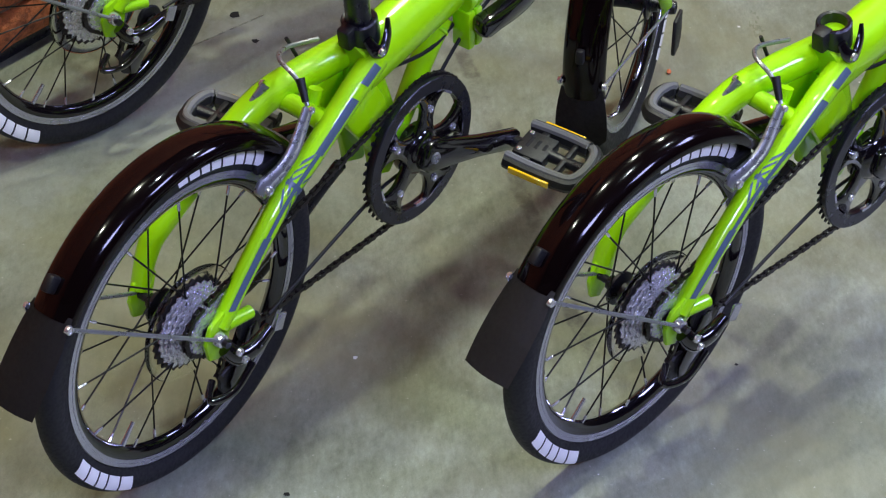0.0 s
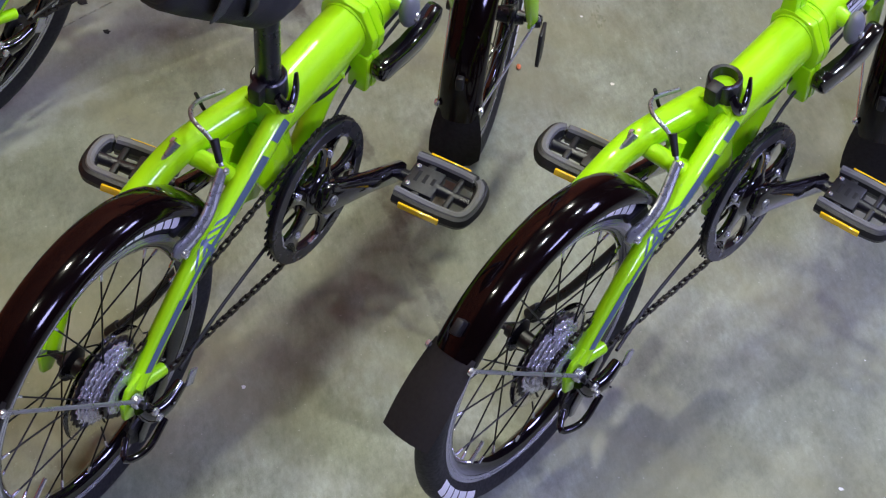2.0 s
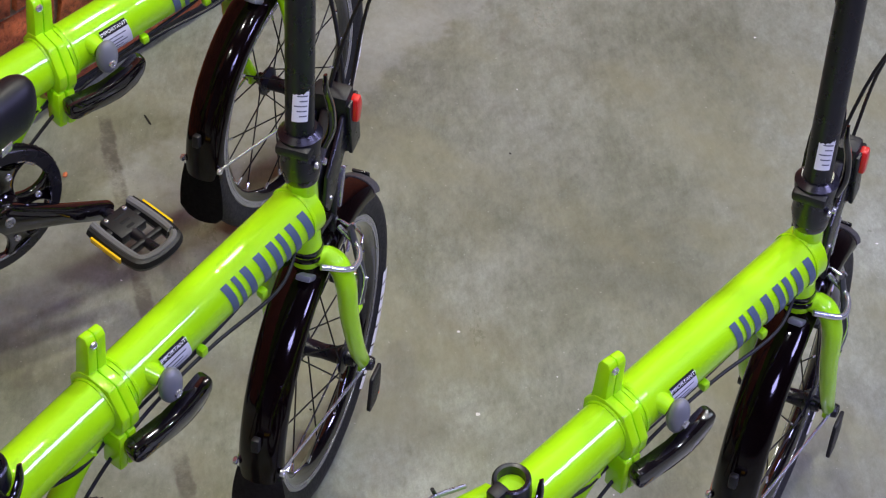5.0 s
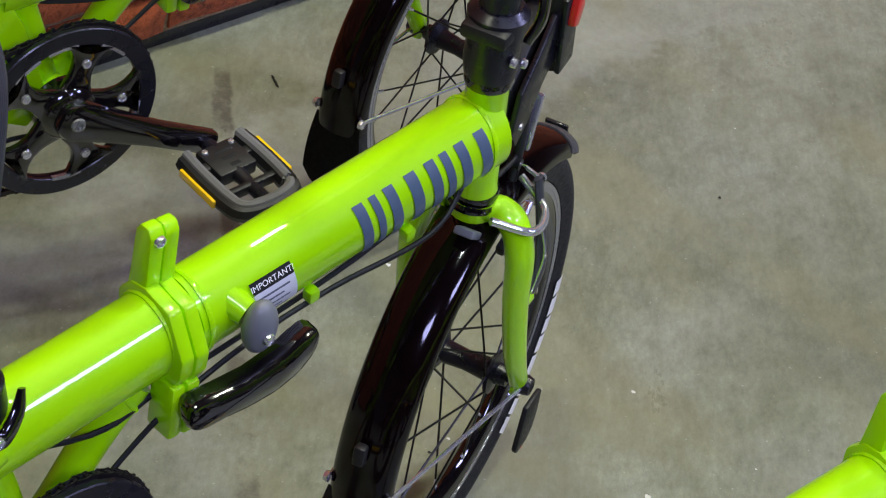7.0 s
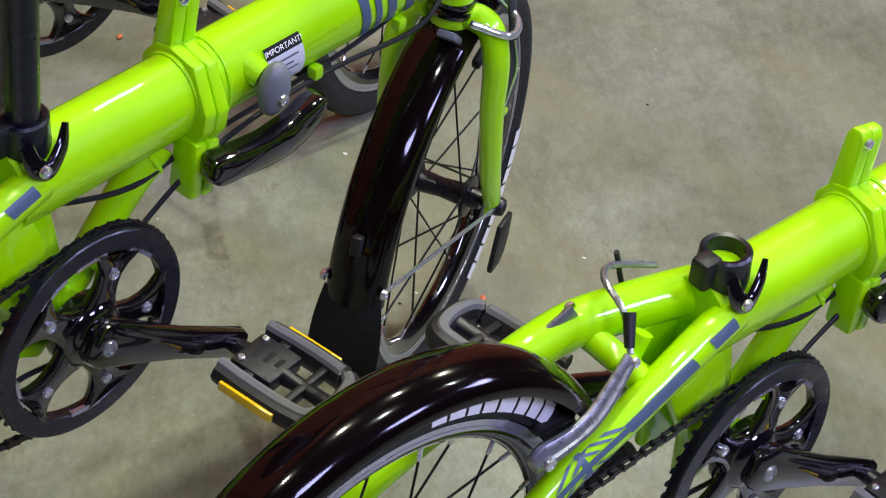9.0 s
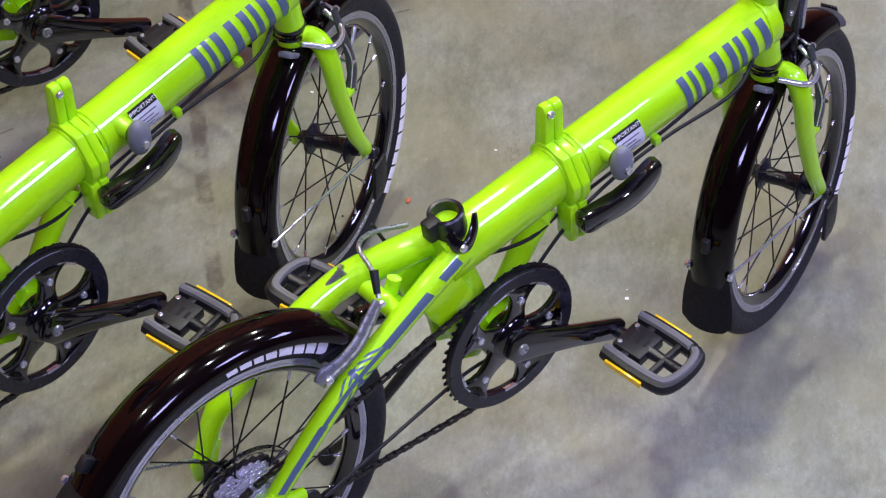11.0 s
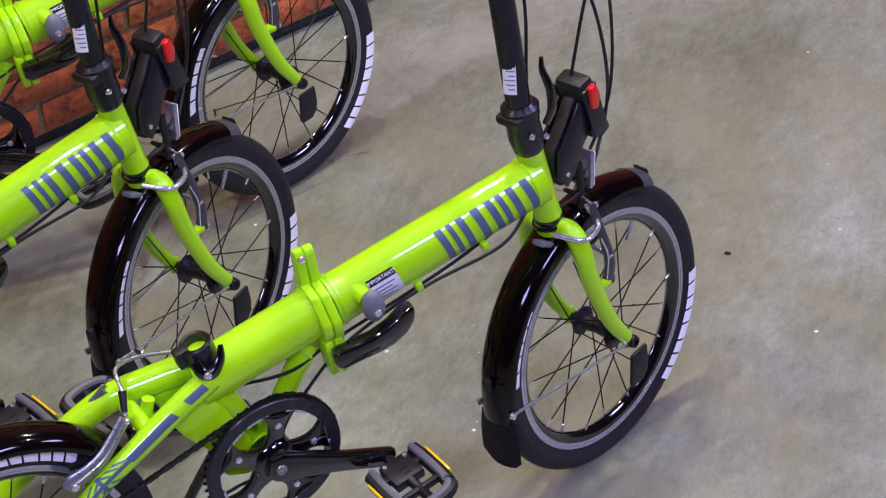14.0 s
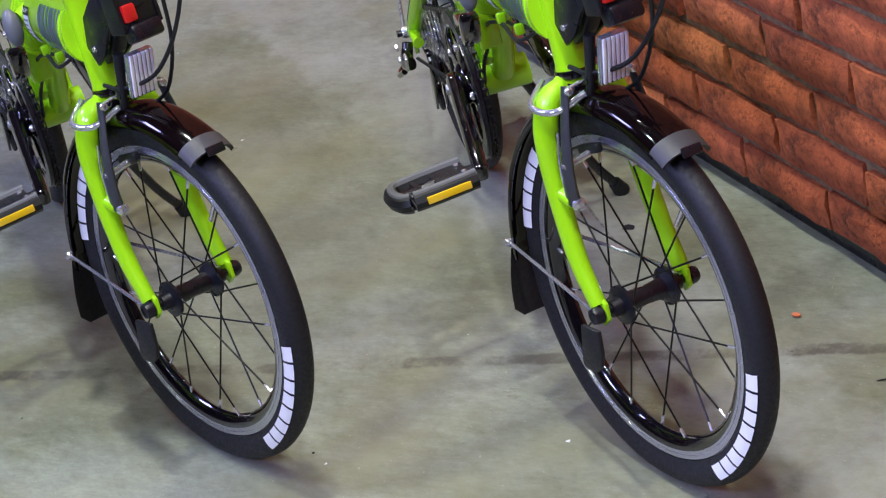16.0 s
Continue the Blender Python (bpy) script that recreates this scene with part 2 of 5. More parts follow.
into(BRICK, mix(BRICK, "MULTIPLY", 0.7, mix(BRICK, "MULTIPLY", 0.6, mix(BRICK, "MULTIPLY", 0.8, r0.outputs["Color"], r1.outputs["Color"]), r2.outputs["Color"]), r5.outputs["Color"]), "Base Color")
b3 = noise_tex(BRICK, 85, 6, 0.75, None, 9.0)
b4 = mix(BRICK, "MIX", 0.45, b1.outputs["Fac"], b3.outputs["Fac"])
bump(BRICK, b4, 1.0, 0.018)
MORTAR = mat("sandy_mortar", (0.24, 0.19, 0.14), 0.95)
mo = noise_tex(MORTAR, 60, 5, 0.7)
into(MORTAR, ramp(MORTAR, mo.outputs["Fac"], ((0.3, (0.13, 0.082, 0.040)), (0.7, (0.38, 0.258, 0.140)))).outputs["Color"], "Base Color")
bump(MORTAR, mo.outputs["Fac"], 0.6, 0.006)
PLASTER = mat("grey_plaster", (0.42, 0.42, 0.42), 0.9)
pl = noise_tex(PLASTER, 4, 5)
into(PLASTER, ramp(PLASTER, pl.outputs["Fac"], ((0.3, (0.34, 0.34, 0.35)), (0.7, (0.46, 0.46, 0.46)))).outputs["Color"], "Base Color")
CEILM = grain(mat("dark_ceiling_paint", (0.10, 0.10, 0.11), 0.9), 30, 0.8, 0.95, 0)



# ---- mesh helpers ----
def part(name, bm, material, parent=None, label="", smooth=True):
    me = bpy.data.meshes.new(name)
    bmesh.ops.recalc_face_normals(bm, faces=bm.faces)
    bm.to_mesh(me)
    bm.free()
    me.materials.append(material)
    if smooth:
        me.shade_smooth()
        me.set_sharp_from_angle(angle=radians(38))
    ob = new(name, me)
    if parent:
        ob.parent = parent
    if label:
        ob["label"] = label
    return ob


def share(ob, m, parent=None):
    """Another object on the same mesh."""
    o = new(ob.name.split(".")[0], ob.data)
    o.parent = parent or ob.parent
    o.matrix_basis = m
    if "label" in ob:
        o["label"] = ob["label"]
    return o


def spline(points, n=6):
    """A smooth line through the points."""
    p = [Vector(q) for q in points]
    if len(p) < 3:
        return p
    p = [p[0] * 2 - p[1], *p, p[-1] * 2 - p[-2]]
    out = []
    for i in range(1, len(p) - 2):
        a, b, c, d = p[i - 1:i + 3]
        for k in range(n):
            t = k / n
            out.append(0.5 * (2 * b + (c - a) * t + (2 * a - 5 * b + 4 * c - d) * t * t + (3 * b - a - 3 * c + d) * t ** 3))
    out.append(p[-2])
    return out


def sweep(bm, line, radius, seg=12, flat=1.0, cap=True):
    """A tube along a line; radius may be a list; flat scales it sideways (along y)."""
    n = len(line)
    rings = []
    for i, q in enumerate(line):
        d = (line[min(i + 1, n - 1)] - line[max(i - 1, 0)]).normalized()
        side = Vector((0, 1, 0)) - d * d.y
        if side.length < 0.2:
            side = Vector((1, 0, 0)) - d * d.x
        side.normalize()
        up = d.cross(side)
        if isinstance(radius, (list, tuple)):
            f = i / max(n - 1, 1) * (len(radius) - 1)
            k = min(int(f), len(radius) - 2)
            r = radius[k] + (radius[k + 1] - radius[k]) * (f - k)
        else:
            r = radius
        rings.append([bm.verts.new(q + side * (r * flat * math.cos(2 * math.pi * j / seg)) + up * (r * math.sin(2 * math.pi * j / seg)))
                      for j in range(seg)])
    for a, b in zip(rings, rings[1:]):
        for j in range(seg):
            bm.faces.new((a[j], a[(j + 1) % seg], b[(j + 1) % seg], b[j]))
    if cap:
        bm.faces.new(rings[0][::-1])
        bm.faces.new(rings[-1])
    return bm


def tube(points, radius, seg=12, n=6, flat=1.0):
    return sweep(bmesh.new(), spline(points, n), radius, seg, flat)


def lathe(profile, seg=32, close=False, arc=(0, 360), bm=None, centre=(0, 0, 0)):
    """Turns a profile of (radius, y) about the y axis; arc in degrees from +x over +z."""
    bm = bm or bmesh.new()
    full = abs(arc[1] - arc[0]) >= 360
    steps = seg if full else seg + 1
    c = Vector(centre)
    rings = []
    for i in range(steps):
        a = radians(arc[0] + (arc[1] - arc[0]) * i / seg)
        rings.append([bm.verts.new(c + Vector((r * math.cos(a), y, r * math.sin(a)))) for r, y in profile])
    m = len(profile)
    for i in range(seg):
        a, b = rings[i], rings[(i + 1) % steps]
        for j in range(m if close else m - 1):
            bm.faces.new((a[j], a[(j + 1) % m], b[(j + 1) % m], b[j]))
    if close and not full:
        bm.faces.new(rings[0])
        bm.faces.new(rings[-1][::-1])
    return bm


def box(size, m=None, bevel=0.0, bm=None, seg=2):
    own = bmesh.new()
    bmesh.ops.create_cube(own, size=1, matrix=Matrix.Diagonal((*size, 1)))
    if bevel:
        bmesh.ops.bevel(own, geom=own.edges[:], offset=bevel, segments=seg, affect="EDGES", profile=0.5)
    if m is not None:
        own.transform(m)
    if bm is None:
        return own
    me = bpy.data.meshes.new("joined")
    own.to_mesh(me)
    own.free()
    bm.from_mesh(me)
    bpy.data.meshes.remove(me)
    return bm


def prism(outline, thick, m=None, bevel=0.0, bm=None):
    """An outline in x and z, thick along y, with softened edges."""
    own = bmesh.new()
    f = own.faces.new([own.verts.new((x, -thick / 2, z)) for x, z in outline])
    ext = bmesh.ops.extrude_face_region(own, geom=[f])
    bmesh.ops.translate(own, verts=[v for v in ext["geom"] if isinstance(v, bmesh.types.BMVert)], vec=(0, thick, 0))
    if bevel:
        bmesh.ops.bevel(own, geom=own.edges[:], offset=bevel, segments=2, affect="EDGES", profile=0.5)
    if m is not None:
        own.transform(m)
    if bm is None:
        return own
    me = bpy.data.meshes.new("joined")
    own.to_mesh(me)
    own.free()
    bm.from_mesh(me)
    bpy.data.meshes.remove(me)
    return bm


def blob(size, m=None, seg=20):
    bm = bmesh.new()
    bmesh.ops.create_uvsphere(bm, u_segments=seg, v_segments=seg // 2, radius=1, matrix=Matrix.Diagonal((*size, 1)))
    if m is not None:
        bm.transform(m)
    return bm


def bolt(r, length, m):
    """A domed socket bolt along y."""
    bm = lathe([(0, -length), (r * 0.45, -length), (r * 0.45, -length + r * 0.5), (r * 0.5, -length - r * 0.1), (r * 0.85, -length), (r, -length + r * 0.5), (r, 0)], 12)
    bm.transform(m)
    return bm


def weld(radius, m, beads=58):
    """A ring of weld scallops about the y axis."""
    bm = bmesh.new()
    n, k = beads * 3, 6
    rings = []
    for i in range(n):
        a = 2 * math.pi * i / n
        r = 0.0019 * (1 + 0.16 * math.sin(a * beads) + 0.10 * math.sin(a * 7 + 1))
        rings.append([bm.verts.new(((radius + r * math.cos(2 * math.pi * j / k)) * math.cos(a), 1.5 * r * math.sin(2 * math.pi * j / k),
                                    (radius + r * math.cos(2 * math.pi * j / k)) * math.sin(a))) for j in range(k)])
    for i in range(n):
        p, q = rings[i], rings[(i + 1) % n]
        for j in range(k):
            bm.faces.new((p[j], p[(j + 1) % k], q[(j + 1) % k], q[j]))
    bm.transform(m)
    return bm


# ---- wheel ----
def wheel(name, parent, m, spokes, label):
    rim = part(name, lathe([(0.2035, -0.0105), (0.2035, 0.0105), (0.1995, 0.0115), (0.1875, 0.0115), (0.178, 0.006), (0.175, 0),
                            (0.178, -0.006), (0.1875, -0.0115), (0.1995, -0.0115)], 96, True), BLACK, parent, label)
    rim.matrix_basis = m
    for s in (-1, 1):
        part("brake_track", lathe([(0.2005, s * 0.0118), (0.2005, s * 0.0124), (0.1957, s * 0.0124), (0.1952, s * 0.0108),
                                   (0.1943, s * 0.0108), (0.1938, s * 0.0124), (0.1903, s * 0.0124), (0.1903, s * 0.0118)], 96, True), RIMGREY, rim,
             "brushed grey metal brake track")
    prof = []
    for i in range(19):
        a = radians(-118 + 236 * i / 18)
        prof.append((0.2195 + 0.0185 * math.cos(a), 0.0175 * math.sin(a)))
    prof += [(0.2020, 0.0128), (0.2020, -0.0128)]
    part("tyre", lathe(prof, 96, True), RUBBER, rim, "smooth black slick tyre")
    hub = lathe([(0, -0.048), (0.010, -0.048), (0.012, -0.036), (0.024, -0.034), (0.024, -0.030), (0.013, -0.024), (0.011, 0), (0.013, 0.024),
                 (0.024, 0.030), (0.024, 0.034), (0.012, 0.036), (0.010, 0.048), (0, 0.048)], 24)
    part("hub", hub, SATIN, rim, "black hub with flanges")
    bm = sweep(bmesh.new(), [Vector((0, 0, 0)), Vector((0, 0, 1))], 0.00125, 6)
    first = None
    for i in range(spokes):
        side = 1 if i % 2 else -1
        a = 2 * math.pi * i / spokes
        h = a + (0.95 if (i // 2) % 2 else -0.95)
        p = Vector((0.022 * math.cos(h), side * 0.031, 0.022 * math.sin(h)))
        q = Vector((0.176 * math.cos(a), side * 0.003, 0.176 * math.sin(a)))
        d = q - p
        mm = Matrix.Translation(p) @ d.to_track_quat("Z", "Y").to_matrix().to_4x4() @ Matrix.Diagonal((1, 1, d.length, 1))
        if first is None:
            first = part("spoke", bm, SPOKEM, rim)
            first.matrix_basis = mm
            nip = part("nipple", sweep(bmesh.new(), [Vector((0, 0, -0.012)), Vector((0, 0, -0.010)), Vector((0, 0, 0.003))], [0.0012, 0.0021, 0.0021], 6), STEEL, rim)
            nip.matrix_basis = Matrix.Translation(q) @ d.to_track_quat("Z", "Y").to_matrix().to_4x4()
        else:
            share(first, mm)
            share(nip, Matrix.Translation(q) @ d.to_track_quat("Z", "Y").to_matrix().to_4x4())
    return rim


def tyre_marks(rim, start, widths, gap=0.9):
    """Plain white slanted bars in an arc on the tyre's right wall, where the maker's marks are."""
    wall = [(0.2105, -0.0174), (0.2150, -0.0181), (0.2195, -0.0184), (0.2245, -0.0184), (0.2300, -0.0168)]
    a = start
    for w in widths:
        bm = bmesh.new()
        rows = [[bm.verts.new((r * math.cos(radians(a + w * k / 4 + 0.35 * q)), y, r * math.sin(radians(a + w * k / 4 + 0.35 * q)))) for q, (r, y) in enumerate(wall)] for k in range(5)]
        for p, q in zip(rows, rows[1:]):
            for k in range(4):
                bm.faces.new((p[k], p[k + 1], q[k + 1], q[k]))
        part("tyre_mark", bm, WHITE, rim, "white reflective printed bar")
        a += w + gap


def fender(parent, m, arc, label):
    prof = []
    for i in range(13):
        a = radians(-100 + 200 * i / 12)
        prof.append((0.2375 + 0.019 * math.cos(a), 0.032 * math.sin(a)))
    inner = [(r - 0.0018 * math.cos(math.atan2(y / 0.032, (r - 0.2375) / 0.019)), y * 0.94) for r, y in prof[::-1]]
    ob = part("fender", lathe(prof + inner, 48, True, arc), SMOKE, parent, label)
    ob.matrix_basis = m
    return ob


# ---- bicycle ----
YC = -0.012


def main_line(u):
    """The middle of the big tube, u from 0 at the seat tube to 1 at the head tube."""
    return Vector((0.398 + 0.560 * u, YC, 0.448 + 0.125 * u))


def tube_patch(u0, u1, a0, a1, lean, nu=2, na=8, lift=0.0):
    """A thin sheet on the right wall of the big tube; angles in degrees down from its top; lean shifts its lower edge."""
    bm = bmesh.new()
    d = (main_line(1) - main_line(0)).normalized()
    up = Vector((0, 1, 0)).cross(d) * -1
    if up.z < 0:
        up = -up
    grid = []
    for i in range(nu + 1):
        row = []
        for j in range(na + 1):
            v = j / na
            a = radians(a0 + (a1 - a0) * v)
            u = u0 + (u1 - u0) * i / nu + lean * v
            q = main_line(u) + up * ((0.0418 + lift) * math.cos(a)) + Vector((0, -1, 0)) * ((0.0358 + lift) * math.sin(a))
            row.append(bm.verts.new(q))
        grid.append(row)
    for i in range(nu):
        for j in range(na):
            bm.faces.new((grid[i][j], grid[i + 1][j], grid[i + 1][j + 1], grid[i][j + 1]))
    return bm


def stay_patch(line, f0, f1, a0, a1, lean):
    """A thin sheet on a tapered stay from f0 to f1 of its length; angles in degrees up from its outer side; lean shifts its upper edge."""
    radii = (0.019, 0.0185, 0.0165, 0.0155, 0.0145, 0.0125)
    n = len(line) - 1
    bm = bmesh.new()
    nu, na = max(2, round((f1 - f0) * 40)), 5
    grid = []
    for i in range(nu + 1):
        row = []
        for j in range(na + 1):
            v = j / na
            f = f0 + (f1 - f0) * i / nu + lean * v
            k = min(int(f * n), n - 1)
            q, d = line[k].lerp(line[k + 1], f * n - k), (line[k + 1] - line[k]).normalized()
            g = min(int(f * 5), 4)
            r = radii[g] + (radii[g + 1] - radii[g]) * (f * 5 - g) + 0.0007
            side = (Vector((0, 1, 0)) - d * d.y).normalized()
            up = side.cross(d)
            a = radians(a0 + (a1 - a0) * v)
            row.append(bm.verts.new(q - side * (r * 0.9 * math.cos(a)) + up * (r * math.sin(a))))
        grid.append(row)
    for p, q in zip(grid, grid[1:]):
        for j in range(na):
            bm.faces.new((p[j], q[j], q[j + 1], p[j + 1]))
    return bm


def pedal(name, parent, m):
    """Platform pedal along -y from its axle end: a slotted body inside a long grey-edged hoop."""
    body = part(name, box((0.050, 0.048, 0.018), pose(0, -0.030, 0), 0.003), PLASTIC, parent, "black platform pedal with grey grip edges")
    body.matrix_basis = m
    part("pedal_axle", tube([(0, 0.014, 0), (0, -0.010, 0)], [0.0085, 0.0095], 12), SATIN, body)
    part("pedal_axle", tube([(0, -0.050, 0), (0, -0.075, 0), (0, -0.102, 0)], [0.0095, 0.0075, 0.0085], 12), SATIN, body)
    # solid dark bars in place of hollow slots, their shade in the colour
    for k in range(3):
        part("slot", box((0.022 - 0.004 * k, 0.006, 0.0186), pose(0.002, -0.020 - 0.012 * k, 0), 0.001), DARKWIN, body)
    part("web", box((0.066, 0.009, 0.014), pose(0, -0.076, 0), 0.003), PLASTIC, body)
    hoop = [(-0.036, -0.004, 0), (-0.038, -0.040, 0), (-0.037, -0.085, 0), (-0.030, -0.104, 0), (0, -0.110, 0), (0.030, -0.104, 0), (0.037, -0.085, 0), (0.038, -0.040, 0), (0.036, -0.004, 0)]
    part("pedal_cage", tube([(x * 1.06, y - 0.001, z) for x, y, z in hoop], 0.0115, 8, 4), PLASTIC, body)
    for z in (0.0082, -0.0082):
        part("grip_strip", tube([(x, y, z) for x, y, _ in hoop], 0.0062, 8, 4), GREYRUB, body, "ribbed grey rubber grip strip")
    for s in (-1, 1):
        part("rail_link", box((0.014, 0.012, 0.014), pose(s * 0.028, -0.030, 0), 0.002), PLASTIC, body)
        part("reflector", box((0.004, 0.062, 0.010), pose(s * 0.0522, -0.048, 0), 0.001), AMBER, body, "amber reflector bar")
        part("bolt", bolt(0.004, 0.002, pose(s * 0.018, -0.014, 0.0095, -90)), STEEL, body)
    return body


def crank(parent, m, right):
    outline = [(-0.020, -0.013), (0.0, -0.0205), (0.035, -0.0165), (0.10, -0.0125), (0.184, -0.0120), (0.184, 0.0120), (0.10, 0.0120), (0.035, 0.0170),
               (0.0, 0.0205), (-0.020, 0.013)]
    ob = part("crank_arm", prism([(x, z * 1.25) for x, z in outline], 0.021, None, 0.0078), BLACK, parent, "glossy black crank arm")
    ob.matrix_basis = m
    part("crank_bolt", bolt(0.009, 0.004, pose(0, -0.009 if right else 0.009, 0, 0, 0, 0 if right else 180)), GREYMETAL, ob)
    return ob


def chainring(parent, centre):
    ring = part("chainring", lathe([(0.1035, -0.0025), (0.1035, 0.0025), (0.0865, 0.0025), (0.0865, -0.0025)], 96, True), SATIN, parent,
                "black chainring with five arms and guard")
    ring.matrix_basis = Matrix.Translation(centre)
    part("chain_guard", lathe([(0.1050, -0.0102), (0.1062, -0.0090), (0.1058, -0.0040), (0.0865, -0.0035), (0.0858, -0.0092), (0.0868, -0.0102)], 96, True), SATIN, ring)
    tooth = part("tooth", prism([(-0.0035, 0), (0.0035, 0), (0.0018, 0.0055), (-0.0018, 0.0055)], 0.002), SATIN, ring, "", False)
    tooth.matrix_basis = pose(0, 0.002, 0.103)
    for i in range(1, 48):
        a = 360 * i / 48
        share(tooth, pose(0, 0, 0, 0, a, 0) @ pose(0, 0.002, 0.103))
    half = [(0.0225, 0.008), (0.0215, 0.024), (0.0160, 0.036), (0.0128, 0.048), (0.0132, 0.060), (0.0175, 0.070), (0.0250, 0.0785), (0.0330, 0.0815), (0.0320, 0.0870),
            (0.0190, 0.0880), (0.0125, 0.0830), (0.0075, 0.0795), (0.0, 0.0780)]
    outline = [(-x, z) for x, z in half] + half[-2::-1]
    arm = part("spider_arm", prism(outline, 0.0105, pose(0, -0.0055, 0), 0.0036), BLACK, ring)
    nut = part("chainring_bolt", bolt(0.0058, 0.0030, pose(0, -0.0106, 0.063)), STEEL, ring, "bright steel chainring bolt")
    strip = part("rim_inlay", lathe([(0.0878, -0.0108), (0.0838, -0.0104), (0.0838, -0.0060), (0.0878, -0.0066)], 8, True, (59, 82)), RIMGREY, ring, "bare silver edge strip")
    share(strip, pose(0, 0, 0, 0, -32, 0))
    for i in range(5):
        turn = pose(0, 0, 0, 0, 72 * i + 10, 0)
        if i == 0:
            arm.matrix_basis = nut.matrix_basis = strip.matrix_basis = turn
            continue
        share(arm, turn)
        share(nut, turn)
        share(strip, turn)
    part("spider_boss", lathe([(0, -0.019), (0.019, -0.019), (0.026, -0.0165), (0.032, -0.0115), (0.036, -0.004), (0.036, 0.010), (0, 0.010)], 32), BLACK, ring)
    return ring


def chain(parent, y):
    """A roller chain: upper run, round the ring, lower run to the mech."""
    rc, rr = Vector((0.470, 0.300)), 0.1058
    pts = [Vector((0.066, 0.279)), Vector((0.462, 0.403))]
    for i in range(1, 20):
        a = radians(92 - 9.6 * i)
        pts.append(rc + rr * Vector((math.cos(a), math.sin(a))))
    pts += [Vector((0.440, 0.200)), Vector((0.150, 0.196)), Vector((0.128, 0.186)), Vector((0.118, 0.160)), Vector((0.098, 0.138)),
            Vector((0.082, 0.150)), Vector((0.094, 0.175)), Vector((0.085, 0.196)), Vector((0.055, 0.205)), Vector((0.030, 0.222)), Vector((0.026, 0.248)),
            Vector((0.040, 0.268)), Vector((0.062, 0.279))]
    links, pitch = [], 0.0127
    pos, seg, i = pts[0].copy(), 0.0, 0
    while i < len(pts) - 1:
        d = pts[i + 1] - pos
        if d.length < pitch:
            pos_next, left, i = pts[i + 1], pitch - d.length, i + 1
            if i >= len(pts) - 1:
                break
            d2 = (pts[i + 1] - pos_next).normalized()
            nxt = pos_next + d2 * left
        else:
            nxt = pos + d.normalized() * pitch
        links.append((pos.copy(), nxt.copy()))
        pos = nxt
    body = part("chain", tube([(0.066, y, 0.279), (0.067, y, 0.2793)], 0.003, 8), CHAINM, parent, "dark greased roller chain")
    outline = [(-0.0085, 0), (-0.007, 0.0038), (-0.003, 0.0028), (0.003, 0.0028), (0.007, 0.0038), (0.0085, 0), (0.007, -0.0038), (0.003, -0.0028), (-0.003, -0.0028), (-0.007, -0.0038)]
    kinds = []
    for w in (0.0030, 0.0020):
        bm = bmesh.new()
        for s in (-1, 1):
            prism(outline, 0.0011, pose(0, s * w, 0), 0, bm)
        for s in (-1, 1):
            tmp = lathe([(0.0026, -w), (0.0026, w)], 8)
            tmp.transform(pose(s * 0.0063, 0, 0))
            me = bpy.data.meshes.new("roller")
            tmp.to_mesh(me)
            tmp.free()
            bm.from_mesh(me)
            bpy.data.meshes.remove(me)
        kinds.append(bm)
    firsts = [None, None]
    for n, (a, b) in enumerate(links):
        c, d = (a + b) / 2, b - a
        m = pose(c.x, y, c.y, 0, -math.degrees(math.atan2(d.y, d.x)), 0)
        k = n % 2
        if firsts[k] is None:
            firsts[k] = part("link", kinds[k], CHAINM, body, "", False)
            firsts[k].matrix_basis = m
        else:
            share(firsts[k], m)
    return body


def brake_arm(parent, pivot, top, side):
    p, q = Vector(pivot), Vector(top)
    mid_ = (p + q) / 2 + Vector((0.004, side * 0.006, -0.007))
    ob = part("brake_arm", tube([p - (q - p) * 0.10, p, p.lerp(mid_, 0.5) + Vector((0, side * 0.002, -0.002)), mid_, mid_.lerp(q, 0.6), q], [0.011, 0.0155, 0.0135, 0.0115, 0.0095, 0.0100], 14, 5, 0.5), GREYMETAL, parent, "grey cast V-brake arm")
    part("arm_rib", tube([p + Vector((0, side * 0.0075, 0)), mid_ + Vector((0, side * 0.0062, 0)), q + Vector((0, side * 0.0048, 0))], [0.0045, 0.0035, 0.003], 8, 6), GREYMETAL, ob)
    part("bolt", bolt(0.007, 0.006, Matrix.Translation(p + Vector((0, side * 0.006, 0))) @ pose(0, 0, 0, 0, 0, 0 if side < 0 else 180)), STEEL, ob)
    part("bolt", bolt(0.005, 0.005, Matrix.Translation(q + Vector((0, side * 0.004, 0))) @ pose(0, 0, 0, 0, 0, 0 if side < 0 else 180)), STEEL, ob)
    d = (q - p).normalized()
    c = p + d * 0.030 - Vector((0, side * 0.014, 0))
    part("brake_pad", box((0.045, 0.010, 0.011), Matrix.Translation(c) @ pose(0, 0, 0, 0, math.degrees(math.atan2(d.x, d.z)) - 60, 0), 0.003), PLASTIC, ob)
    return ob


RAISED = Vector((-0.024, 0, 0.118))


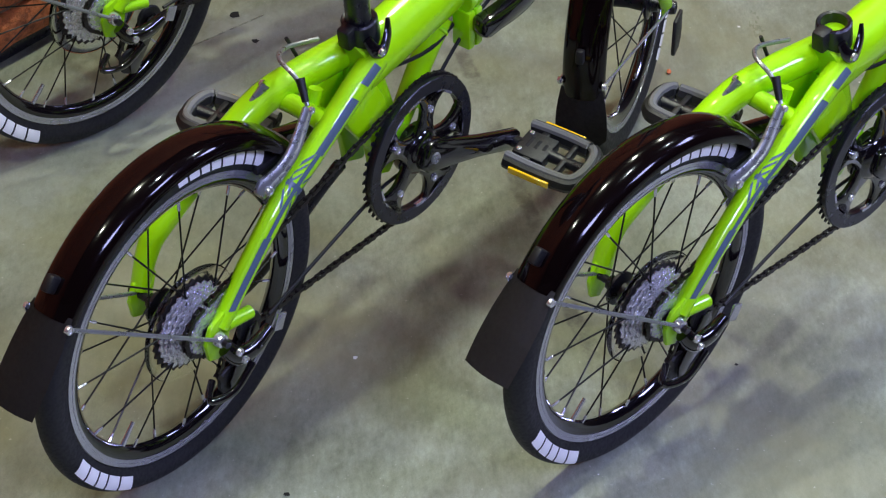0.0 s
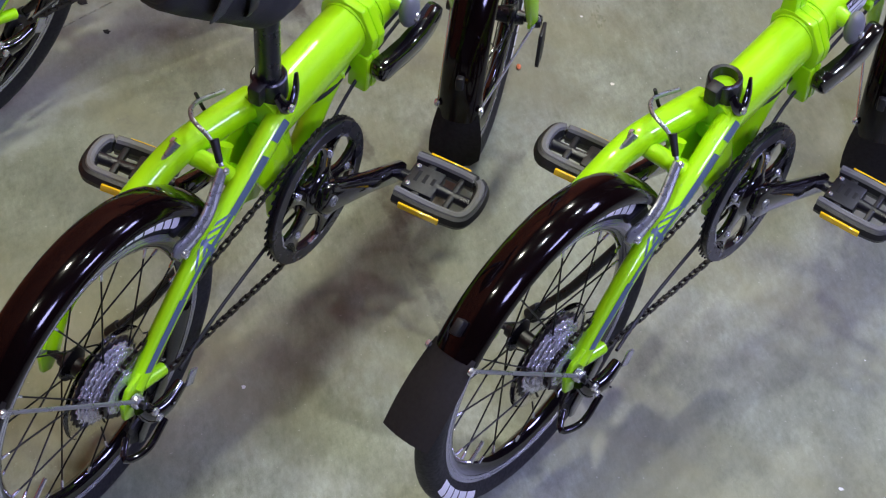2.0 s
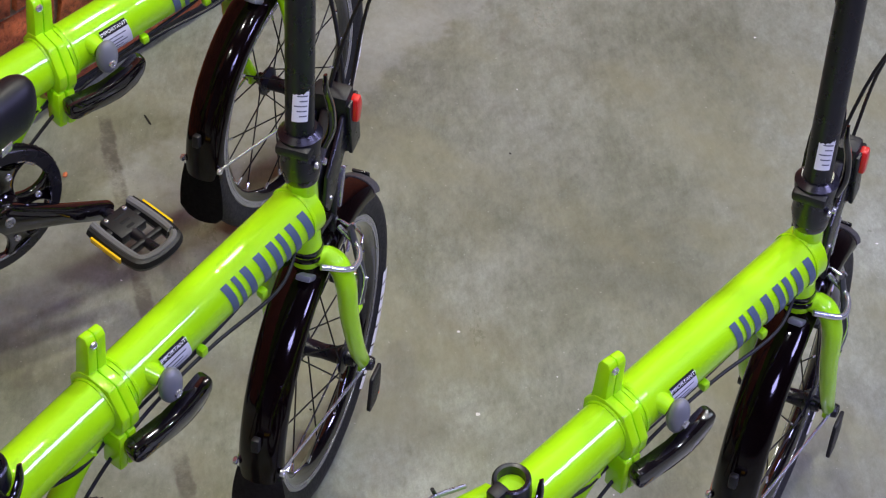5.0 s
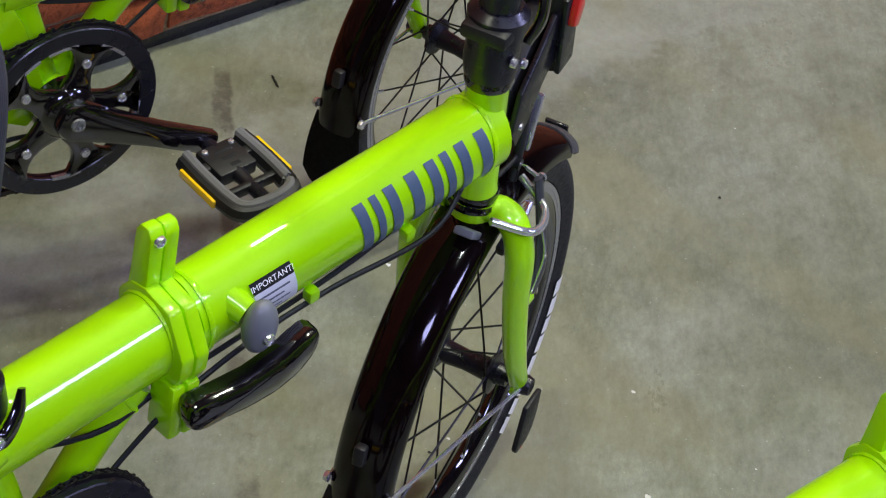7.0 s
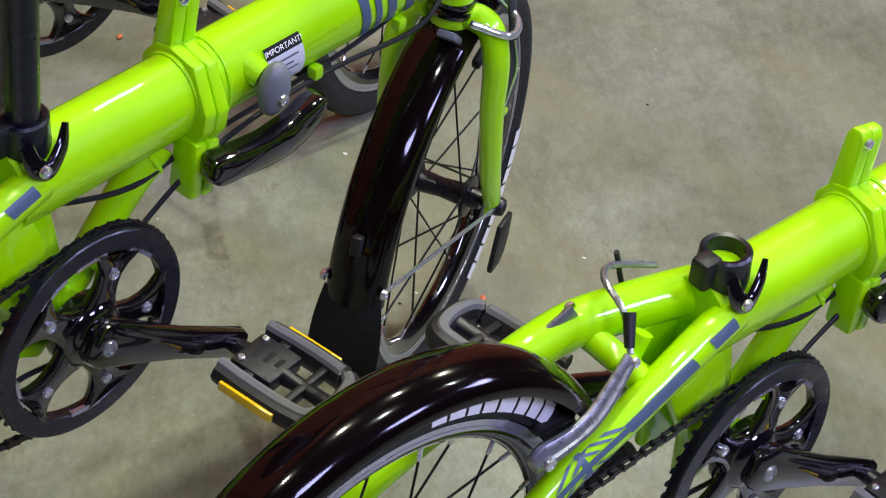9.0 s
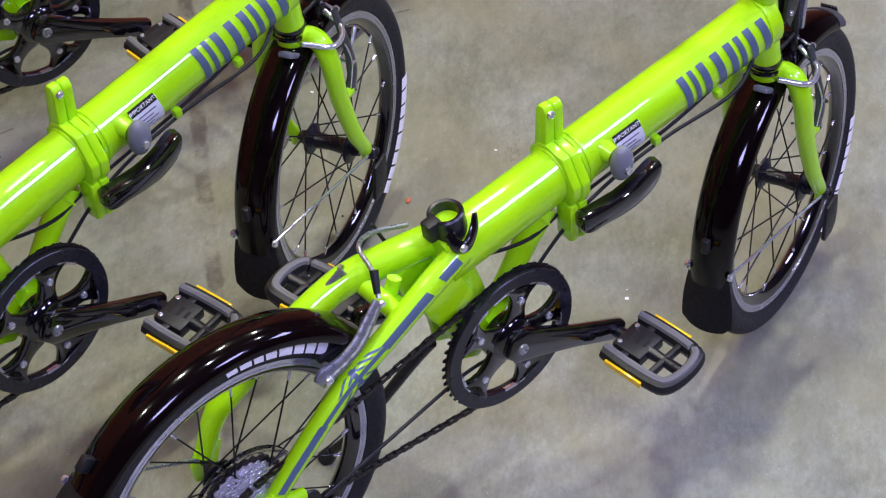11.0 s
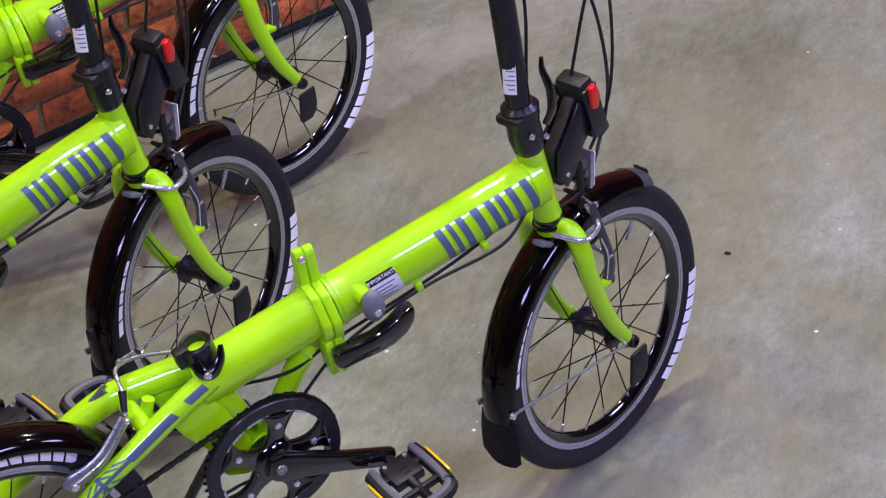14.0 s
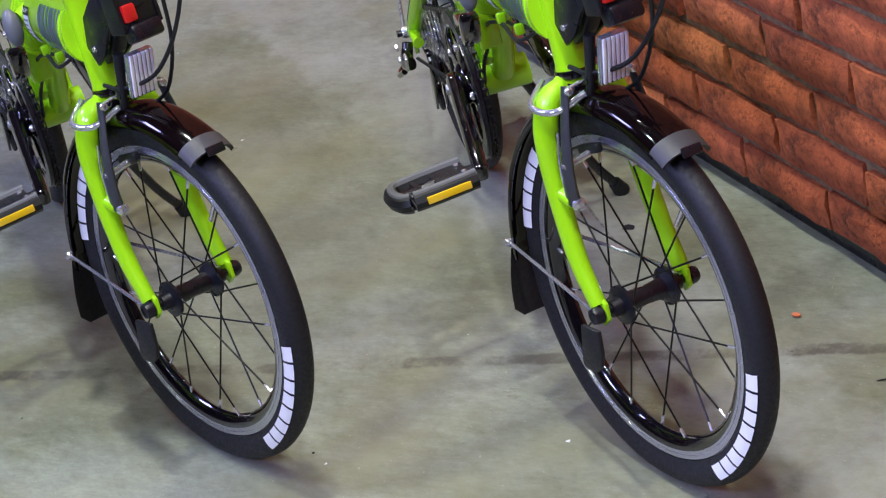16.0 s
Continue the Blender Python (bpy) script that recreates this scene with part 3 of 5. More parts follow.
def saddle_and_post(bike):
    top_, low_ = Vector((0.328, YC, 0.845)) + RAISED, Vector((0.405, YC, 0.470))
    post = part("seat_post", tube([low_, low_.lerp(top_, 0.55), top_], 0.0165, 20, 4), SATIN, bike, "black telescopic seat post")
    part("post_collar", sweep(bmesh.new(), [Vector((0.3625, YC, 0.672)) + RAISED * 0.6, Vector((0.359, YC, 0.688)) + RAISED * 0.6, Vector((0.3535, YC, 0.712)) + RAISED * 0.6], [0.0175, 0.0215, 0.0205], 20), PLASTIC, post)
    for k in range(2):
        q = Vector((0.3475 - 0.009 * k, YC - 0.0172, 0.735 + 0.045 * k)) + RAISED * 0.6
        part("post_label", box((0.008, 0.0012, 0.034 - 0.010 * k), Matrix.Translation(q) @ pose(0, 0, 0, 0, -11, 0), 0.0004), LABEL, post, "pale printed label strip")
    bm = bmesh.new()
    last = None
    for i in range(29):
        f = i / 28
        x = 0.195 + 0.285 * (0.5 - 0.5 * math.cos(math.pi * f)) ** 0.92
        g = (x - 0.195) / 0.285
        if g < 0.26:
            w = 0.080 * math.sqrt(max(0.0, 1 - ((g - 0.26) / 0.262) ** 2)) + 0.002
        else:
            h = (g - 0.26) / 0.74
            w = 0.024 + 0.058 * (0.5 + 0.5 * math.cos(math.pi * min(1, h * 1.25)))
            if g > 0.9:
                w *= math.sqrt(max(0.02, 1 - ((g - 0.9) / 0.101) ** 2))
        zc = 0.900 - 0.012 * math.sin(g * math.pi) + 0.002 * g
        row = []
        for j in range(24):
            a = 2 * math.pi * j / 24
            c, s = math.cos(a), math.sin(a)
            y = w * abs(c) ** 0.85 * (1 if c > 0 else -1)
            tall = min(1.0, (w / 0.026) ** 0.7) if g > 0.26 else (w / 0.082) ** 0.85
            z = tall * (0.036 * s - 0.008) - 0.006 * (1 - tall)
            row.append(bm.verts.new((x, YC + y, zc + z)))
        if last:
            for j in range(24):
                bm.faces.new((last[j], last[(j + 1) % 24], row[(j + 1) % 24], row[j]))
        else:
            bm.faces.new(row[::-1])
        last = row
    bm.faces.new(last)
    saddle = part("saddle", bm, LEATHER, bike, "smooth black padded saddle")
    saddle.matrix_basis = Matrix.Translation(RAISED)
    for s in (-1, 1):
        part("saddle_rail", tube([(0.225, YC + s * 0.030, 0.872), (0.265, YC + s * 0.022, 0.856), (0.37, YC + s * 0.022, 0.856), (0.43, YC + s * 0.012, 0.872)], 0.0035, 8, 5), STEEL, saddle)
    part("rail_clamp", box((0.040, 0.054, 0.026), pose(0.328, YC, 0.852), 0.006), SATIN, saddle)
    part("saddle_badge", box((0.018, 0.0012, 0.010), pose(0.400, YC - 0.047, 0.893, 0, 0, 12), 0.0004), RIMGREY, saddle)


def folding_bicycle(seated=True):
    """The bicycle at the origin; seated: with its seat post and saddle."""
    bike = new("folding_bicycle")
    bike.empty_display_size = 0.1

    # frame
    front = part("frame_front", sweep(bmesh.new(), [main_line(u) for u in (0.372, 0.5, 0.7, 0.9, 1.0)], [0.041, 0.041, 0.041, 0.041, 0.0415], 28, 0.85), GREEN, bike,
                 "lime green oval main tube")
    rear = part("frame_rear", sweep(bmesh.new(), [main_line(u) for u in (-0.02, 0.1, 0.2, 0.322)], 0.041, 28, 0.85), GREEN, bike, "lime green oval main tube")
    head = part("head_tube", sweep(bmesh.new(), [Vector((0.9435, YC, 0.630)), Vector((0.9455, YC, 0.622)), Vector((0.958, YC, 0.565)), Vector((0.9705, YC, 0.508)), Vector((0.972, YC, 0.500))],
                 [0.0215, 0.0200, 0.0200, 0.0200, 0.0215], 24), GREEN, bike)
    for z, x in ((0.634, 0.943), (0.4965, 0.9735)):
        bm = lathe([(0.0225, -0.005), (0.0235, 0), (0.0225, 0.005), (0.012, 0.005), (0.012, -0.005)], 24, True)
        bm.transform(pose(x, YC, z, 0, -12, 0) @ pose(0, 0, 0, 90, 0, 0))
        part("headset_ring", bm, BLACK, head, "black headset ring")
    part("seat_tube", tube([(0.399, YC, 0.500), (0.412, YC, 0.440), (0.440, YC, 0.370), (0.462, YC, 0.312)], 0.0195, 20), GREEN, rear)
    part("down_strut", tube([(0.568, YC, 0.440), (0.535, YC, 0.392), (0.502, YC, 0.335), (0.485, YC, 0.312)], [0.018, 0.0165, 0.016, 0.017], 16, 5), GREEN, rear)
    bm = lathe([(0.017, -0.036), (0.023, -0.036), (0.023, 0.036), (0.017, 0.036)], 24, True)
    bm.transform(pose(0.470, YC, 0.300))
    part("bottom_bracket", bm, GREEN, rear)
    # hinge: two plates with an ear on top, a seam between them
    hinge_line = [(-0.058, 0.0), (-0.056, -0.022), (-0.040, -0.046), (-0.012, -0.054), (0.012, -0.054), (0.040, -0.046), (0.056, -0.018), (0.056, 0.026), (0.036, 0.046), (0.012, 0.050), (-0.030, 0.044)]
    for s, x in ((-1, 0.5795), (1, 0.5955)):
        bm = prism([(a * 0.74 - 0.004, b * 0.93) for a, b in hinge_line], 0.0148, None, 0.0035)
        bm.transform(pose(x, YC, 0.490, 0, -8, 0) @ pose(0, 0, 0, 0, 0, 90))
        plate = part("hinge_plate", bm, GREEN, rear if s < 0 else front, "welded green hinge plate")
        bm = prism([(-0.015, -0.08), (0.015, -0.08), (0.011, -0.02), (0.010, 0.022), (0.005, 0.030), (-0.005, 0.030), (-0.010, 0.022), (-0.011, -0.02)], 0.0150, None, 0.0025)
        bm.transform(pose(x - 0.006, 0.004, 0.562, 0, -4, 0) @ pose(0, 0, 0, 0, 0, 90))
        part("hinge_ear", bm, GREEN, plate)
        bm = box((0.0145, 0.030, 0.060), pose(x + 0.004, -0.040, 0.428, 0, -6, 0), 0.004)
        part("hinge_foot", bm, GREEN, plate)
    part("hinge_bolt", bolt(0.006, 0.003, pose(0.5735, -0.0065, 0.580)), STEEL, rear, "steel hinge pin")
    along_tube = pose(0, 0, 0, 0, -12.6, 0) @ pose(0, 0, 0, 0, 0, 90) @ Matrix.Diagonal((0.86, 1, 1, 1))
    for u in (0.316, 0.386, 0.965):
        part("weld_bead", weld(0.0412, Matrix.Translation(main_line(u)) @ along_tube), GREEN, rear if u < 0.35 else front, "scalloped green weld bead")
    part("weld_bead", weld(0.0200, Matrix.Translation((0.4155, YC, 0.425)) @ pose(0, 0, 0, 0, 20, 0) @ pose(0, 0, 0, 90, 0, 0) @ Matrix.Diagonal((1.5, 1, 1, 1))), GREEN, rear, "scalloped green weld bead")
    part("weld_bead", weld(0.0175, Matrix.Translation((0.558, YC, 0.427)) @ pose(0, 0, 0, 0, 52, 0) @ pose(0, 0, 0, 90, 0, 0)), GREEN, rear, "scalloped green weld bead")
    # hinge lever
    paddle = [(-0.006, 0.008), (-0.004, -0.018), (0.010, -0.023), (0.034, -0.018), (0.060, -0.015), (0.086, -0.008), (0.108, 0.006), (0.120, 0.024), (0.123, 0.042), (0.116, 0.050),
              (0.103, 0.044), (0.082, 0.028), (0.056, 0.017), (0.026, 0.012)]
    lever = part("hinge_lever", prism(paddle, 0.025, pose(0.584, -0.066, 0.444, 0, 0, -5), 0.0065), BLACK, front, "glossy black folding lever")
    part("lever_knob", blob((0.0175, 0.013, 0.028), pose(0.650, -0.064, 0.502, 0, -8, 0)), KNOB, lever, "grey plastic latch knob")
    part("knob_bolt", bolt(0.006, 0.003, pose(0.650, -0.0765, 0.497)), STEEL, lever)
    part("knob_seat", tube([(0.638, -0.030, 0.515), (0.645, -0.052, 0.510)], [0.017, 0.012], 14), GREEN, lever)
    # caution sticker
    sticker = part("sticker", tube_patch(0.462, 0.540, 60, 132, 0.016), LABEL, front, "white caution sticker with black header")
    part("sticker_header", tube_patch(0.4605, 0.5385, 55, 72, 0.0036, 2, 8, 0.0004), DARKWIN, sticker)
    for k in range(5):
        part("text_line", tube_patch(0.470 + 0.0028 * k, (0.532, 0.518, 0.528, 0.512, 0.524)[k] + 0.0028 * k, 80 + 9.5 * k, 83 + 9.5 * k, 0.0006, 1, 1, 0.0004), INK, sticker)
    cu = bpy.data.curves.new("word", "FONT")
    cu.body, cu.size, cu.align_x, cu.align_y = "IMPORTANT!", 0.0080, "CENTER", "CENTER"
    tmp = new("word", cu)
    me = bpy.data.meshes.new_from_object(tmp.evaluated_get(bpy.context.evaluated_depsgraph_get()))
    bpy.data.objects.remove(tmp)
    bm = bmesh.new()
    bm.from_mesh(me)
    bpy.data.meshes.remove(me)
    a = radians(63.5)
    up = Vector((-0.218, 0, 0.976))
    at = main_line(0.5015) + up * (0.0432 * math.cos(a)) + Vector((0, -0.0372 * math.sin(a), 0))
    along, nrm = Vector((0.976, 0, 0.218)), (up * math.cos(a) + Vector((0, -1, 0)) * math.sin(a)).normalized()
    word_up = nrm.cross(along).normalized()
    bm.transform(Matrix((( along.x, word_up.x, nrm.x, at.x), (along.y, word_up.y, nrm.y, at.y), (along.z, word_up.z, nrm.z, at.z), (0, 0, 0, 1))))
    part("warning_word", bm, WHITE, sticker, "white printed word", False)
    # slate bars of the maker's mark on the tube
    for u, w in ((0.672, 0.020), (0.705, 0.014), (0.734, 0.020), (0.778, 0.022), (0.820, 0.020), (0.852, 0.016), (0.884, 0.020), (0.926, 0.022)):
        part("tube_mark", tube_patch(u, u + w, 40, 128, 0.018, 1, 10), SLATE, front, "slate blue printed bar")

    # rear stays
    right_line = spline([(0.405, YC - 0.022, 0.462), (0.350, -0.042, 0.441), (0.270, -0.052, 0.402), (0.203, -0.056, 0.362), (0.130, -0.062, 0.298), (0.074, -0.068, 0.244)], 6)
    stay_r = part("rear_stay", sweep(bmesh.new(), right_line, [0.019, 0.0185, 0.0165, 0.0155, 0.0145, 0.0125], 18, 0.9), GREEN, rear, "lime green rear stay with slate stripe")
    part("rear_stay", tube([(0.400, YC + 0.022, 0.458), (0.340, 0.024, 0.448), (0.270, 0.038, 0.432), (0.180, 0.048, 0.382), (0.105, 0.055, 0.325), (0.084, 0.058, 0.295), (0.066, 0.058, 0.243)],
                           [0.022, 0.022, 0.021, 0.019, 0.017, 0.015, 0.012], 18, 6), GREEN, rear)
    part("stay_bridge", tube([(0.300, -0.046, 0.418), (0.296, -0.012, 0.426), (0.292, 0.030, 0.430)], 0.013, 14), GREEN, rear)
    part("stay_bridge", tube([(0.318, -0.010, 0.448), (0.312, -0.012, 0.420), (0.330, -0.030, 0.405)], 0.0095, 12), GREEN, rear)
    part("bolt", bolt(0.006, 0.004, pose(0.320, -0.002, 0.414)), STEEL, rear)
    for y in (-0.034, 0.012):
        bm = prism([(0.385, 0.452), (0.330, 0.424), (0.352, 0.380), (0.392, 0.330), (0.405, 0.280), (0.440, 0.268), (0.462, 0.300), (0.440, 0.352), (0.420, 0.400)], 0.012, pose(0, y, 0), 0.004)
        part("gusset", bm, GREEN, rear)
    for y in (-0.070, 0.058):
        bm = prism([(0.052, 0.206), (0.070, 0.200), (0.086, 0.222), (0.094, 0.256), (0.078, 0.268), (0.054, 0.256), (0.046, 0.232)], 0.007, pose(0, y, 0), 0.002)
        part("dropout", bm, GREEN, rear)
    part("cable_stop", tube([(0.084, -0.070, 0.244), (0.126, -0.072, 0.240)], 0.009, 12), GREEN, rear)
    # slate stripe and plain slanted marks wrapped round the outer face of the right stay
    for f0, f1, a0, a1 in ((0.05, 0.165, 8, 46), (0.225, 0.42, 4, 44), (0.42, 0.70, 15, 36), (0.70, 0.93, 8, 44)):
        part("stay_stripe", stay_patch(right_line, f0, f1, a0, a1, 0.012), SLATE, stay_r, "slate blue stripe")
    for f0, f1, a0, a1, lean in ((0.425, 0.445, 40, 72, 0.05), (0.465, 0.480, 40, 76, 0.05), (0.505, 0.520, 40, 78, 0.05), (0.575, 0.595, 40, 76, -0.05), (0.620, 0.636, 40, 76, -0.05),
                                 (0.545, 0.562, -34, 84, 0.0), (0.470, 0.486, -30, 10, 0.05), (0.515, 0.530, -30, 10, 0.05), (0.590, 0.606, -30, 10, -0.05), (0.640, 0.656, -30, 10, -0.05)):
        part("stay_mark", stay_patch(right_line, f0, f1, a0, a1, lean), SLATE, stay_r, "slate blue printed bar")

    # rear wheel and drive
    hub_r = Matrix.Translation((0.063, YC, 0.238))
    rw = wheel("rear_wheel", bike, hub_r, 24, "spoked rear wheel with black rim")
    tyre_marks(rw, 207, (6.2, 5.6, 4.8, 6.2, 6.4))
    tyre_marks(rw, 52, (4.4, 4.2, 4.2, 5.4, 4.4, 3.8, 4.6, 4.2))
    for i, r in enumerate((0.063, 0.057, 0.052, 0.047, 0.042, 0.037, 0.033, 0.029)):
        y = -0.018 - 0.0042 * i
        bm = bmesh.new()
        n = 32 - 2 * i
        top, low = [], []
        for j in range(2 * n):
            a = math.pi * j / n
            rr = r + (0.0022 if j % 2 else -0.0022)
            top.append(bm.verts.new((rr * math.cos(a), y, rr * math.sin(a))))
            low.append(bm.verts.new((rr * math.cos(a), y + 0.002, rr * math.sin(a))))
        bm.faces.new(top)
        bm.faces.new(low[::-1])
        for j in range(2 * n):
            bm.faces.new((top[j], low[j], low[(j + 1) % (2 * n)], top[(j + 1) % (2 * n)]))
        part("sprocket", bm, SPROCKET if i else CHAINM, rw, "toothed steel sprocket", False)
    part("spoke_guard", lathe([(0.030, -0.0135), (0.060, -0.0140), (0.078, -0.0165), (0.080, -0.0185), (0.078, -0.0180), (0.060, -0.0155), (0.030, -0.0150)], 48, True), CLEAR, rw,
         "clear plastic spoke guard disc")
    part("valve", tube([(-0.105, 0, -0.142), (-0.085, 0, -0.116)], [0.0035, 0.0028], 8), STEEL, rw, "bright metal valve stem")
    part("axle_nut", bolt(0.010, 0.010, pose(0, -0.064, 0)), STEEL, rw)
    mech = part("derailleur", tube([(0.070, -0.082, 0.222), (0.084, -0.090, 0.205), (0.110, -0.094, 0.206), (0.140, -0.092, 0.216)], [0.011, 0.013, 0.013, 0.010], 12, 4, 0.8), BLACK, bike,
                "black rear derailleur with steel bolts")
    part("cage", prism([(0.100, 0.120), (0.110, 0.118), (0.152, 0.192), (0.148, 0.208), (0.134, 0.206), (0.098, 0.140)], 0.004, pose(0, -0.064, 0), 0.001), BLACK, mech)
    part("cage", prism([(0.100, 0.120), (0.110, 0.118), (0.152, 0.192), (0.148, 0.208), (0.134, 0.206), (0.098, 0.140)], 0.004, pose(0, -0.048, 0), 0.001), BLACK, mech)
    for x, z in ((0.106, 0.136), (0.142, 0.198)):
        part("jockey_wheel", lathe([(0, -0.004), (0.020, -0.003), (0.022, 0), (0.020, 0.003), (0, 0.004)], 20, False, (0, 360), None, (x, -0.056, z)), PLASTIC, mech)
    for x, z in ((0.086, 0.204), (0.112, 0.207), (0.076, 0.222)):
        part("bolt", bolt(0.006, 0.004, pose(x, -0.099, z)), STEEL, mech)
    part("clamp_plate", box((0.016, 0.004, 0.024), pose(0.150, -0.100, 0.225, 0, 20, 0), 0.001), RIMGREY, mech)
    part("derailleur_guard", tube([(0.050, -0.078, 0.180), (0.030, -0.092, 0.168), (0.060, -0.104, 0.170), (0.100, -0.100, 0.190)], 0.005, 10, 5), BLACK, mech)
    chainring(bike, (0.470, -0.058, 0.300))
    chain(bike, -0.056)
    ang = math.degrees(math.atan2(0.300 - 0.243, 0.652 - 0.470))
    arm = crank(bike, pose(0.470, -0.080, 0.300, 0, ang, 0) @ pose(0, 0, 0, 0, 0, -5), True)
    pedal("pedal", arm, pose(0.172, -0.012, 0, 0, 0, 12) @ pose(0, 0, 0, 0, -26, 0))
    arm = crank(bike, pose(0.470, 0.058, 0.300, 0, ang + 180, 0) @ pose(0, 0, 0, 0, 0, -5), False)
    pedal("pedal", arm, pose(0.172, 0.012, 0, 0, 0, 168) @ pose(0, 0, 0, 0, 14, 0))
    part("rear_axle", tube([(0, -0.082, 0), (0, 0.082, 0)], 0.0055, 10), SATIN, rw)

    # rear mudguard
    mg = fender(bike, hub_r, (38, 148), "glossy black rear mudguard with brown tint")
    bm = bmesh.new()
    last = None
    for i in range(9):
        f = i / 8
        a = radians(146 + 27 * f)
        r = 0.2555 + 0.030 * f * f
        w = 0.031 + 0.006 * math.sin(f * math.pi * 0.75)
        row = []
        for j in range(7):
            v = j / 6 * 2 - 1
            rr = r - 0.010 * v * v * (1 - 0.5 * f)
            row.append(bm.verts.new((rr * math.cos(a), v * w, rr * math.sin(a))))
        if last:
            for j in range(6):
                bm.faces.new((last[j], last[j + 1], row[j + 1], row[j]))
        last = row
    bmesh.ops.solidify(bm, geom=bm.faces[:], thickness=0.003)
    part("mud_flap", bm, FLAP, mg, "matt dark rubber mud flap")
    for s in (-1, 1):
        e = Vector((0.248 * math.cos(radians(149)), s * 0.031, 0.248 * math.sin(radians(149))))
        part("fender_stay", tube([(0.004, s * 0.072, 0.0), (-0.02, s * 0.066, 0.012), e.lerp(Vector((0, s * 0.07, 0)), 0.1), e], 0.0028, 8, 4), GREYMETAL, mg, "thin grey metal stay rod")
        part("stay_bolt", bolt(0.006, 0.005, Matrix.Translation(e) @ pose(0, 0, 0, 0, 0, 0 if s < 0 else 180)), STEEL, mg)
    a = radians(140)
    part("fender_clip", box((0.018, 0.012, 0.022), Matrix.Translation((0.262 * math.cos(a), 0.004, 0.262 * math.sin(a))) @ pose(0, 0, 0, 0, 40, 0), 0.003), PLASTIC, mg)
    brake_arm(bike, (0.180, -0.046, 0.386), (0.272, -0.036, 0.452), -1)
    brake_arm(bike, (0.180, 0.040, 0.386), (0.272, 0.032, 0.456), 1)
    part("brake_noodle", tube([(0.274, -0.034, 0.454), (0.283, -0.008, 0.478), (0.290, 0.026, 0.488), (0.325, 0.046, 0.480), (0.38, 0.040, 0.470)], 0.0032, 8, 6), GREYMETAL, bike)
    part("rubber_boot", tube([(0.275, -0.030, 0.458), (0.282, -0.014, 0.482)], [0.0045, 0.006], 10), PLASTIC, bike)

    # seat
    if seated:
        saddle_and_post(bike)
    bm = lathe([(0.0172, -0.019), (0.0235, -0.019), (0.0248, -0.006), (0.0235, 0.019), (0.0212, 0.021), (0.0172, 0.020)], 24, True)
    bm.transform(pose(0.4005, YC, 0.496, 0, -12, 0) @ pose(0, 0, 0, 90, 0, 0))
    clamp = part("seat_clamp", bm, SATIN, rear, "black seat clamp with quick-release lever")
    part("clamp_lever", tube([(0.384, -0.036, 0.500), (0.390, -0.044, 0.484), (0.404, -0.046, 0.478), (0.420, -0.040, 0.492), (0.426, -0.034, 0.512)], [0.007, 0.009, 0.010, 0.008, 0.004], 12, 5, 0.5), BLACK, clamp)
    part("clamp_lug", box((0.022, 0.020, 0.030), pose(0.376, YC, 0.498, 0, -12, 0), 0.004), PLASTIC, clamp)
    part("bolt", bolt(0.006, 0.004, pose(0.395, -0.050, 0.482)), STEEL, clamp)
    # rear wheel lamp cables and stand
    stand_ = part("kickstand", tube([(0.405, 0.018, 0.272), (0.392, 0.040, 0.226), (0.352, 0.105, 0.080), (0.331, 0.146, 0.012)], [0.009, 0.0085, 0.0075, 0.007], 12, 5), SATIN, bike, "black kickstand with rubber foot")
    part("rubber_foot", tube([(0.334, 0.140, 0.022), (0.329, 0.150, 0.002)], [0.010, 0.013], 12), PLASTIC, stand_)
    for name, pts, r in (
        ("brake_cable", [(0.93, -0.03, 0.54), (0.87, -0.05, 0.508), (0.76, -0.044, 0.486), (0.68, -0.040, 0.462), (0.60, -0.040, 0.428), (0.55, -0.036, 0.380), (0.505, -0.040, 0.335), (0.47, -0.044, 0.268), (0.40, -0.050, 0.262), (0.26, -0.060, 0.230), (0.15, -0.082, 0.226)], 0.0026),
        ("brake_cable", [(0.93, -0.018, 0.536), (0.80, -0.030, 0.494), (0.60, -0.028, 0.438), (0.52, -0.022, 0.408), (0.42, 0.026, 0.396), (0.36, 0.045, 0.44), (0.33, 0.05, 0.49)], 0.0026),
        ("brake_cable", [(0.90, 0.15, 1.14), (0.965, 0.10, 1.06), (0.975, 0.04, 0.86), (0.972, 0.035, 0.70), (0.968, 0.016, 0.56), (0.94, -0.022, 0.53)], 0.0026),
        ("brake_cable", [(0.91, -0.14, 1.13), (1.00, -0.12, 1.08), (1.05, -0.04, 0.94), (1.06, 0.02, 0.80), (1.03, 0.03, 0.62), (1.00, 0.0, 0.54)], 0.0026),
        ("brake_cable", [(0.90, 0.17, 1.13), (1.02, 0.16, 1.02), (1.12, 0.12, 0.80), (1.135, 0.075, 0.64), (1.09, 0.035, 0.545), (1.035, -0.005, 0.515), (0.99, -0.02, 0.51)], 0.0028),
        ("brake_cable", [(0.91, -0.16, 1.13), (1.03, -0.06, 1.00), (1.12, 0.04, 0.78), (1.125, 0.055, 0.62), (1.07, 0.045, 0.515), (1.03, 0.02, 0.478)], 0.0026),
    ):
        part(name, tube(pts, r, 8, 6), PLASTIC, bike, "thin black cable")
    for u in (0.60, 0.80):
        q = main_line(u) + Vector((0, -0.030, -0.036))
        part("cable_guide", box((0.012, 0.012, 0.014), Matrix.Translation(q) @ pose(0, 0, 0, 0, -12, 0), 0.003), GREEN, front)
    part("cable_guide", tube([(0.508, -0.030, 0.352), (0.500, -0.034, 0.338)], 0.008, 10), GREEN, rear)

